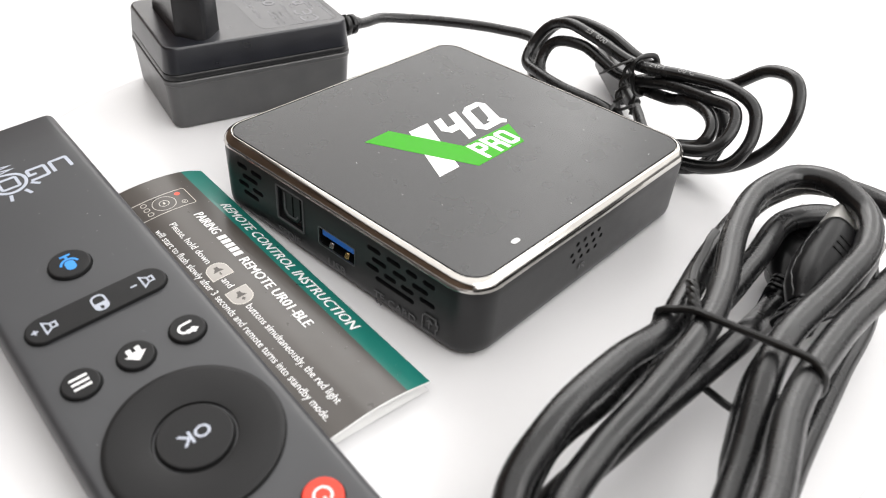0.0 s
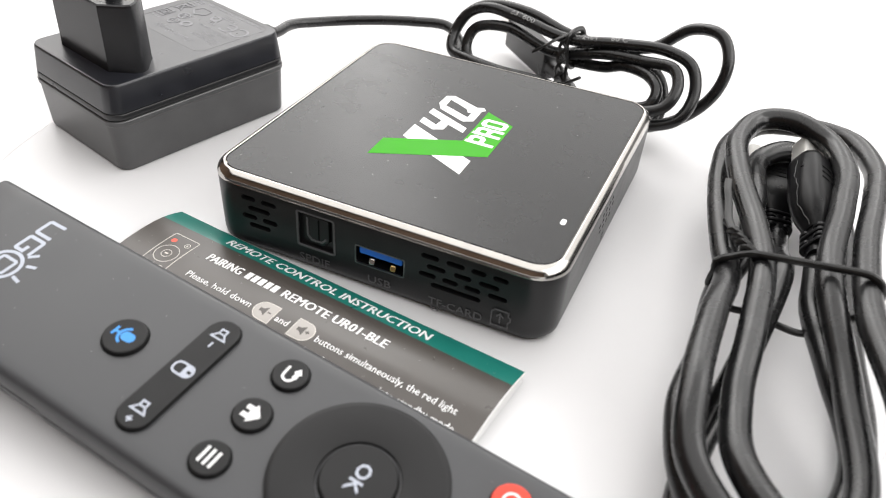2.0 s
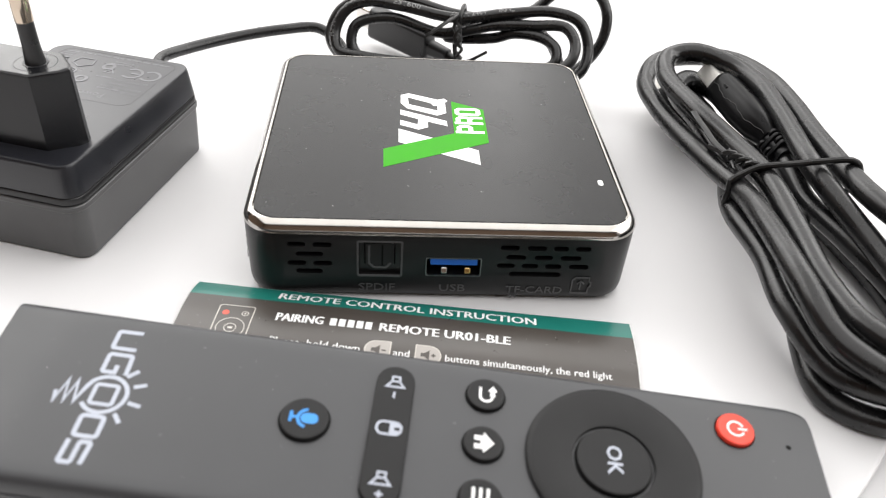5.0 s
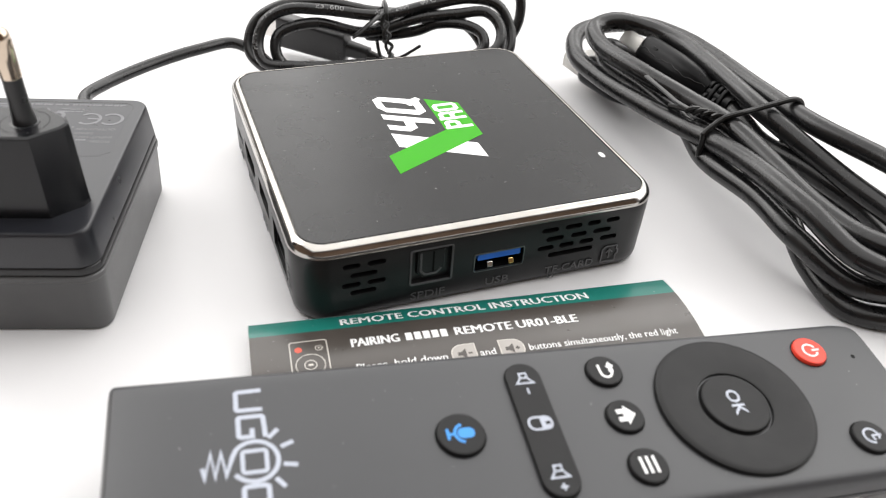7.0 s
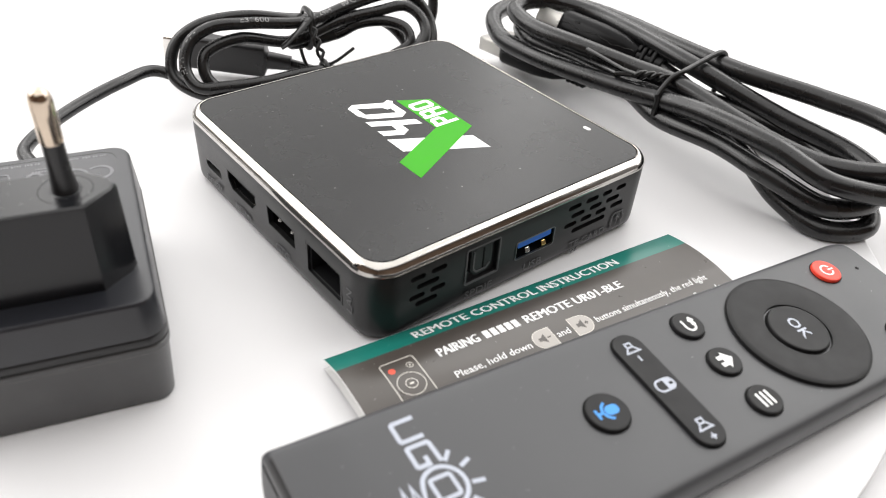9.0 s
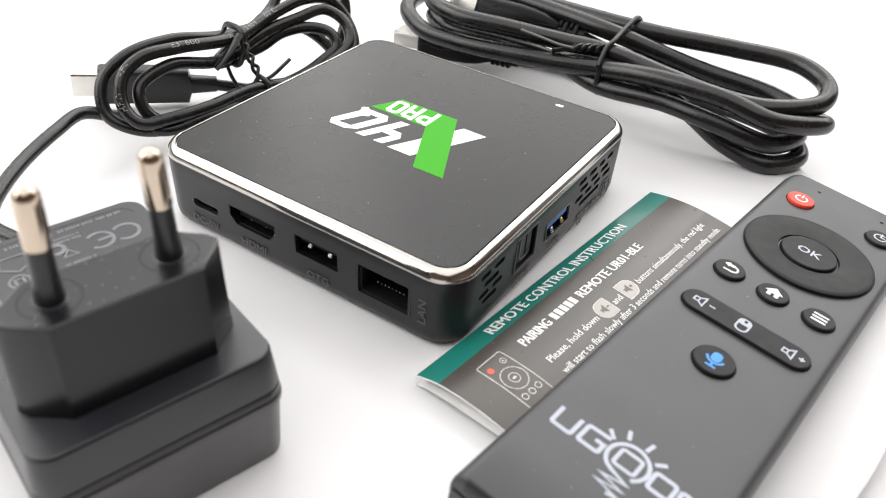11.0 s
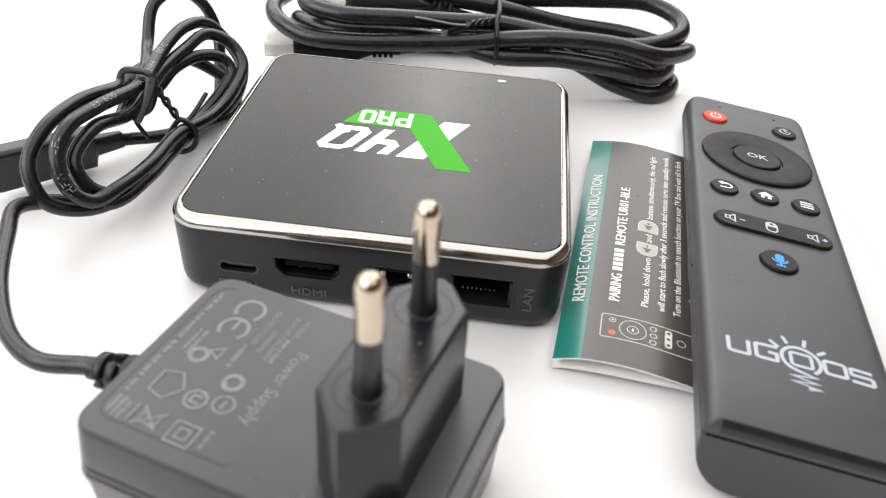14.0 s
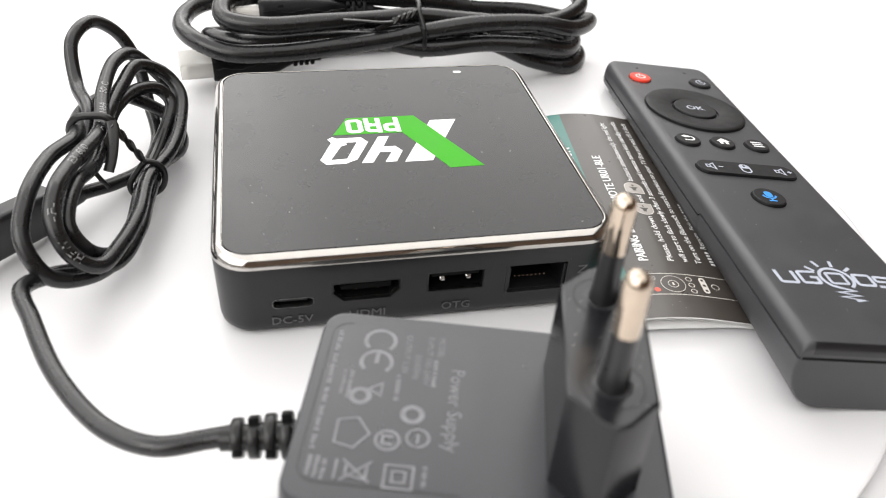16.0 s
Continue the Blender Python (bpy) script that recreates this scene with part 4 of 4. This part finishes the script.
def leaf_line(lines, w, name, mat=None, closed=False):
    bm = bmesh.new()
    for line in lines:
        pts = line + ([line[0]] if closed else [])
        for (x0, y0), (x1, y1) in zip(pts, pts[1:]):
            a = math.atan2(y1 - y0, x1 - x0)
            nx, ny = -math.sin(a) * w / 2, math.cos(a) * w / 2
            k = max(1, int(math.hypot(x1 - x0, y1 - y0) / 2))
            for i in range(k):
                f, g = i / k, (i + 1) / k
                q = [(x0 + (x1 - x0) * f, y0 + (y1 - y0) * f), (x0 + (x1 - x0) * g, y0 + (y1 - y0) * g)]
                bm.faces.new([bm.verts.new((x, y, 0)) for x, y in ((q[0][0] - nx, q[0][1] - ny), (q[1][0] - nx, q[1][1] - ny), (q[1][0] + nx, q[1][1] + ny), (q[0][0] + nx, q[0][1] + ny))])
    return part(name, drape(bm, 0.19), mat or M_CREAM, leaflet, smooth=False)


leaf_line([[(8.6, -40.0), (8.6, -10.0), (9.0, -9.6), (16.2, -9.6), (16.6, -10.0), (16.6, -40.0)]], 0.22, "drawn_outline")
leaf_line([arc(12.6, -16.9, 3.1, 0, 360, 28), arc(12.6, -16.9, 1.3, 0, 360, 18)], 0.17, "drawn_ring", closed=False)
M_REDINK = material("red_print", (0.75, 0.10, 0.06), 0.4, vary=0.03)
leaf_fill(arc(10.4, -12.2, 0.8, 0, 345, 18), M_REDINK, "red_dot")
leaf_line([arc(10.2, -21.6, 0.75, 0, 360, 12), arc(12.5, -21.7, 0.75, 0, 360, 12), arc(14.8, -21.6, 0.75, 0, 360, 12), arc(12.8, -28.2, 1.0, 0, 360, 14)], 0.2, "drawn_ring")
leaf_line([arc(14.8, -12.1, 0.75, 0, 360, 14)], 0.16, "drawn_ring")
leaf_line([[(14.8, -11.8), (14.8, -12.4)]], 0.3, "drawn_mark")
leaf_line([[(12.1, -16.9), (13.1, -16.9)]], 0.5, "drawn_mark")
leaf_fill([(12.9 + x, -25.2 + y) for x, y in rounded(6.0, 1.7, 0.8, 5)], M_CREAM, "drawn_bar")
for x in (10.9, 12.9, 14.9):
    leaf_fill([(x + p, -25.2 + q) for p, q in rounded(0.8, 0.8, 0.25, 2)], M_BROWN, "drawn_key", 0.215)
specks = dust(leaflet, 21, 70, (2, 101, -40, -1), 0.0, 0.13)
for v in specks.data.vertices:
    v.co.z += MM * (hump(-v.co.y / MM, v.co.x / MM) + 0.19)

# ---- the bundled video cable ----
RH = 3.0
video = thing("video_cable", "thick black video cable coiled and tied in the middle", "cable", pose(0, 0, 0))
LOW_TURNS = [(86.4, 15.5, 8.8), (87.0, 4.5, 10.8), (88.1, -10.8, 16.0), (86.6, -27.3, 15.6), (83.4, -49.2, 11.4), (80.4, -65.2, 5.4), (81.3, -79.2, 2.7), (93.1, -86.3, 2.7), (104.7, -78.7, 3.2), (110.4, -61.0, 3.2), (111.2, -39.2, 3.0), (108.4, -18.8, 3.0), (105.0, 10.8, 3.2), (102.5, 31.8, 7.0), (94.5, 45.9, 12.3), (85.3, 50.5, 16.0), (77.0, 38.9, 17.0), (78.6, 13.8, 17.2), (79.0, -7.0, 15.4), (75.9, -22.1, 13.6), (76.2, -44.5, 14.7), (75.4, -62.5, 13.6), (82.0, -78.2, 9.2), (96.2, -83.5, 8.8), (104.7, -73.7, 8.6), (108.2, -55.7, 9.8), (101.3, -37.0, 13.9), (96.2, -19.8, 15.2), (95.6, -12.5, 17.2), (95.1, -3.0, 19.2)]
OUTER_TURN = [(105.4, 20.2, 23.6), (105.2, 39.0, 22.5), (99.0, 54.0, 21.6), (87.6, 59.2, 20.3), (74.4, 55.0, 19.8), (68.2, 44.2, 17.4), (67.9, 28.6, 17.0), (70.3, 8.9, 17.6), (74.1, -10.0, 18.3), (76.8, -23.0, 19.3), (76.0, -40.5, 21.9), (76.3, -61.5, 21.7), (79.5, -77.4, 17.9), (95.0, -90.0, 14.6), (102.6, -86.8, 12.0), (108.4, -69.4, 13.5), (104.3, -45.5, 16.6), (96.8, -16.6, 23.5)]
UPPER_TURN = [(97.7, 9.8, 25.1), (97.4, 28.4, 25.7), (91.9, 40.6, 26.5), (82.0, 45.2, 27.8), (74.0, 44.1, 26.4), (70.0, 32.1, 25.4), (73.0, 12.8, 24.9), (79.6, -5.3, 23.0), (83.4, -20.8, 22.3), (84.3, -40.3, 19.9), (84.4, -58.7, 18.2), (87.3, -74.0, 18.1), (98.5, -86.8, 19.6), (107.1, -85.9, 21.8), (113.1, -75.6, 24.0), (111.6, -53.3, 23.9), (105.4, -29.2, 24.2), (104.0, -3.4, 24.2)]
bm = bmesh.new()
tube(bm, smooth_path(LOW_TURNS, 1.6), RH, 24)
part("cord", bm, M_CABLE, video, "thick glossy black cord")
bm = bmesh.new()
tube(bm, smooth_path(OUTER_TURN + UPPER_TURN, 1.6, True), RH, 24, closed=True)
part("cord", bm, M_CABLE, video, "thick glossy black cord")


M_HEAD = material("matt_black_moulding", (0.005, 0.005, 0.0055), 0.3, vary=0.12, spots=5, grain=0.1, grain_size=0.4, spec=0.13)


def hdmi_head(m, long=26.5):
    """One moulded video plug with ribbed neck, steel tip and clear cap; the local z axis points to the tip."""
    k = long / 26.5
    steps = ((7, 6, 2.4, -1), (9.5, 7.2, 2.8, 1.5), (12.0, 8.8, 3.4, 4), (14.6, 9.8, 4.0, 8), (16.0, 10.4, 4.2, 12.5), (16.2, 10.4, 4.2, 19), (16.4, 10.3, 3.8, 24.6), (16.0, 9.8, 3.4, 26.2), (15.4, 9.2, 3.0, 26.5))
    body = part("plug_body", turned(lofted(*[(rounded(w, h, r, 7), z * k) for w, h, r, z in steps]), m), M_HEAD, video, "moulded black plug body", angle=40)
    for i in range(4):
        for x in (-1, 1):
            part("rib", turned(lofted((rounded(2.9, 6.6, 1.2, 4, 2.0 * x, 0), 0), (rounded(3.1, 7.0, 1.3, 4, 2.0 * x, 0), 0.2), (rounded(3.1, 7.0, 1.3, 4, 2.0 * x, 0), 1.1), (rounded(2.9, 6.6, 1.2, 4, 2.0 * x, 0), 1.3)), m @ mm(0, 0, -8.5 + 2.0 * i, 0, 0, 90 * (i % 2))), M_HEAD, body)
    part("neck", turned(lofted((circle(3.1, 20), -11), (circle(3.2, 20), 2)), m), M_HEAD, body)
    for i in range(3):
        part("grip_line", turned(slab(rounded(9.0, 0.55, 0.2, 2), 0, 0.3), m @ mm(0, 5.05, (15 + 2.4 * i) * k, -90, 0, 0)), M_HOLE, body, smooth=False)
    # the mould's parting line wanders along both narrow sides
    for x in (-1, 1):
        pts = []
        for n in range(27):
            z = -0.5 + n
            w = next(((a[0] + (b[0] - a[0]) * (z - a[3]) / (b[3] - a[3])) / 2 for a, b in zip(steps, steps[1:]) if a[3] <= z <= b[3]), 8.0)
            pts.append((x * (w + 0.02), 0.45 * math.sin(0.55 * n + x) + 0.2 * math.sin(1.7 * n), z * k))
        line = bmesh.new()
        tube(line, pts, 0.13, 5)
        part("parting_line", turned(line, m), M_WIRE, body, "thin raised parting line")
        part("grip_dot", turned(slab(rounded(0.9, 2.2, 0.4, 4), -0.4, 0.22, 0.15), m @ mm(8.0 * x, 1.9, 20 * k, 90, 0, 90 * x)), M_HEAD, body)
    part("steel_tip", turned(lofted((rounded(13.9, 4.5, 0.8, 3), long - 0.5), (rounded(13.9, 4.5, 0.8, 3), long + 8.5)), m), M_STEEL, body, "steel plug tip")
    part("cap", turned(lofted((rounded(15.2, 5.6, 0.8, 4), long - 0.1), (rounded(15.0, 5.4, 0.8, 4), long + 10.1), (rounded(14.4, 4.8, 0.6, 4), long + 10.5)), m), M_CAP, body, "frosted plastic protective cap")
    return body


def aim(x, y, z, dx, dy, dz, roll=0.0):
    """A pose whose z axis points along the given way."""
    q = Vector((dx, dy, dz)).to_track_quat("Z", "Y")
    return Matrix.Translation((x, y, z)) @ q.to_matrix().to_4x4() @ pose(0, 0, 0, 0, 0, roll)


hdmi_head(aim(85.1, 24.5, 8.6, -0.125, 0.992, -0.02, 4))
hdmi_head(aim(94.5, 4.4, 19.75, -0.074, 0.997, 0.0, 30), 29.5)
bm = bmesh.new()
band = [(73.8, -21.8, 18.8), (73.4, -21.7, 15.5), (75.2, -21.6, 11.5), (79, -21.4, 9.8), (84, -22, 10.5), (90, -23.6, 10.8), (96, -25, 11.8), (103, -22.5, 16.5), (106.4, -21.2, 20.8), (107.4, -21.2, 24), (106.4, -21.0, 27.0), (104.2, -20.7, 28.2), (97, -20.6, 27.6), (90, -20.8, 26.8), (84, -21.2, 26.3), (80, -20.6, 25.2), (76.5, -21, 23.4), (73.6, -21.4, 21.4)]
tube(bm, smooth_path(band, 1.5, True), 0.85, 10, closed=True)
part("tie", bm, M_WIRE, video, "black wire tie")
bm = bmesh.new()
for ph in (0, math.pi):
    tube(bm, [(80.3 - 0.42 * k + 0.8 * math.cos(1.05 * k + ph), -20.2 + 0.7 * k, 24.9 - 0.07 * k + 0.8 * math.sin(1.05 * k + ph)) for k in range(14)], 0.8, 8)
tube(bm, smooth_path([(75.0, -11.2, 24.0), (73.4, -7, 24.4), (72.2, -1, 25.4), (71.2, 3, 26.2), (70.8, 6.5, 26.6)], 1.2), 0.95, 8, flat=0.4)
tube(bm, smooth_path([(75.0, -11.2, 23.6), (74.2, -8, 22.8), (73, -4.6, 21.9)], 1.2), 0.8, 8)
part("twisted_tail", bm, M_WIRE, video, "twisted ends of the tie")

# ---- the adapter's cable ----
RC = 1.88
usb_lead = thing("power_cable", "thin black power cable coiled and tied beside the box", "cable", pose(0, 0, 0))
LEAD = [(-88.9, 43.0, 15.2), (-88.8, 48.2, 14.6), (-88.8, 56.3, 14.3), (-82.8, 65.5, 13.5), (-68.9, 75.6, 13.8), (-52.4, 82.9, 14.4), (-41.0, 86.8, 13.8), (-34.2, 82.5, 11.4)]
FIRST_TURN = [(-27, 70.5, 8), (-15.8, 66.2, 8.8), (-1.3, 65.2, 8.5), (14.1, 63.3, 8.6), (28.3, 58.8, 5.7), (35.6, 58.7, 5.6), (42.6, 61.6, 8.1), (43.7, 68.3, 12.9), (40, 75.6, 17.8), (30.7, 80.7, 20.2), (21.5, 82.9, 20.7)]
WIDE_TURN = [(6.2, 80.6, 23.7), (-9.5, 84.3, 26.5), (-25, 86.4, 25.5), (-33.2, 86.8, 20.2), (-36.3, 82.6, 12.5), (-31.9, 75.4, 8.5), (-23.1, 69.3, 7.8), (-4.8, 65.9, 8.9), (10.8, 64.2, 9.3), (26.8, 59.8, 7.2), (41.5, 59, 8.6), (50.6, 60.8, 12.4), (53, 65.9, 19.2), (49.8, 70.9, 26), (41, 74.3, 27.9), (25.4, 76, 26.1)]
MIDDLE_TURN = [(8, 75.1, 24.2), (-11.2, 78.6, 26.3), (-23.5, 80.3, 26.7), (-30.7, 80.5, 22.9), (-34.1, 77.4, 16.2), (-32.8, 72.8, 11.9), (-24.6, 68.9, 11.6), (-12.4, 66.2, 11.4), (3.9, 65.1, 11.4), (21.6, 60.4, 9.7), (34.5, 58.1, 12), (45.3, 58.6, 16), (47.8, 62.9, 21), (44.9, 68.9, 24.6), (34.6, 72.5, 23.5), (21.7, 74.9, 22.1)]
INNER_TURN = [(3, 76.7, 17.9), (-15, 78.6, 22), (-26.8, 78.7, 18.9), (-28.3, 75.3, 12.9), (-22.9, 71.2, 7.6), (-12.2, 69.2, 5.2), (-4.3, 68.7, 4.9), (12, 67.5, 6.2), (27.9, 64.3, 8.2), (33.9, 62, 11.1), (40.9, 60.9, 14.8), (41.7, 63.9, 18.5), (37.7, 69.1, 20.4), (28.5, 74, 19.9), (21.1, 76.6, 16.7)]
HIGH_LOOP = [(4.9, 80.7, 15.2), (20.9, 79.7, 22.3), (34.8, 84.3, 24), (45.7, 85.4, 32.3), (55.5, 80.9, 33.8), (59.8, 75.3, 28.2), (58.8, 71.2, 19.5), (52, 68.9, 10.3), (38.8, 66.1, 3.8), (23.9, 68.9, 2.6), (15.1, 75.5, 3.6), (8.8, 81.5, 5.4), (4.2, 85.3, 6.8)]
bm = bmesh.new()
tube(bm, smooth_path(LEAD + FIRST_TURN + WIDE_TURN + MIDDLE_TURN + INNER_TURN + HIGH_LOOP, 1.3), RC, 18)
part("cord", bm, M_CABLE, usb_lead, "thin glossy black cord")
cdir = aim(-0.7, 89, 7.3, -0.77, 0.64, 0.08, 90)
body = part("plug_body", turned(lofted((rounded(5, 4.4, 2, 5), -9), (rounded(6, 5, 2, 5), -1), (rounded(11.5, 6.4, 1.6, 5), 0), (rounded(12, 6.6, 1.6, 5), 26), (rounded(11.4, 6.0, 1.4, 5), 27)), cdir), M_PLUG, usb_lead, "black plug body")
part("steel_tip", turned(lofted((rounded(8.3, 2.5, 1.2, 6), 26.5), (rounded(8.3, 2.5, 1.2, 6), 34.6), (rounded(7.9, 2.1, 1.0, 6), 35)), cdir), M_STEEL, body, "steel plug tip")
bm = bmesh.new()
ring_ = [(8.8, 71.4, 23.6), (8.8, 71.9, 26.1), (9.4, 74, 27.2), (9.9, 77, 27.2), (10.8, 81, 26.2), (11.3, 83.2, 22.5), (10.8, 82, 17.5), (10.2, 79, 13.6), (9.5, 75.2, 15), (9, 72.6, 19.5)]
tube(bm, smooth_path(ring_, 1.0, True), 1.0, 10, closed=True, flat=0.75)
low_ring = [(8.8, 65.4, 13.7), (8.8, 62.2, 12.2), (8.9, 61.4, 9), (9, 62.6, 5.2), (9, 66, 2.9), (9, 69.8, 3), (9.1, 70.9, 6), (9, 68.4, 10.4)]
tube(bm, smooth_path(low_ring, 1.0, True), 0.8, 10, closed=True)
part("tie", bm, M_WIRE, usb_lead, "black wire tie")
bm = bmesh.new()
for ph in (0, math.pi):
    tube(bm, [(7.6 + 0.075 * k + 1.15 * math.cos(0.75 * k + ph), 71.9 - 0.38 * k, 26.1 - 0.78 * k + 0.5 * math.sin(0.75 * k + ph)) for k in range(17)], 0.6, 8)
tube(bm, smooth_path([(8.8, 65.4, 13.7), (9.6, 64.2, 13.0), (12, 63, 14.0), (15, 61.4, 16.5), (17.4, 60.3, 18.5)], 1.0), 0.75, 8, flat=0.7)
tube(bm, smooth_path([(7.8, 71.8, 26.6), (5.5, 71.4, 25.0), (2, 71.6, 22.2), (-0.6, 72.2, 19.8), (-2.7, 72.9, 18.2)], 1.0), 1.3, 8, flat=0.3)
tube(bm, smooth_path([(7.9, 79.0, 13.2), (8.2, 78.1, 10.3), (8.7, 77.1, 8), (9.1, 76.3, 6.3)], 1.0), 0.65, 8)
part("tie_end", bm, M_WIRE, usb_lead, "loose ends of the tie")


def print_along(path, start, body, width, cap, r, out):
    """Words set along a cord: path points, distance of the start, and the way that the print faces."""
    p = [Vector(q) for q in path]
    d = [0.0]
    for a, b in zip(p, p[1:]):
        d.append(d[-1] + (b - a).length)
    bm = lettering(body, width, cap)
    bmesh.ops.triangulate(bm, faces=bm.faces[:])
    for v in bm.verts:
        x = start + v.co.x
        i = max(k for k in range(len(d) - 1) if d[k] <= x)
        f = (x - d[i]) / (d[i + 1] - d[i])
        t = (p[min(i + 2, len(p) - 1)] - p[max(i - 1, 0)]).normalized()
        n = Vector(out)
        n = (n - t * n.dot(t)).normalized()
        ang = (v.co.y - cap / 2) / r
        v.co = p[i].lerp(p[i + 1], f) + (n * math.cos(ang) + n.cross(t) * math.sin(ang)) * (r + 0.03)
    return bm


top_strand = smooth_path((WIDE_TURN[-7:] + MIDDLE_TURN[:7])[::-1], 1.0)
M_CORDINK = material("worn_white_print", (0.28, 0.28, 0.28), 0.5, vary=0.3, spots=1)
for start, words, w in ((14, "HFW", 6.0), (24, "-F-", 4.0), (42, "E31600", 9.5), (62, "AWM 2464", 12.5), (79, "80 C", 5.5)):
    part("lettering", print_along(top_strand, start, words, w, 1.8, RC, (-0.6, -0.3, 0.74)), M_CORDINK, usb_lead, "worn white print along the cord", smooth=False)
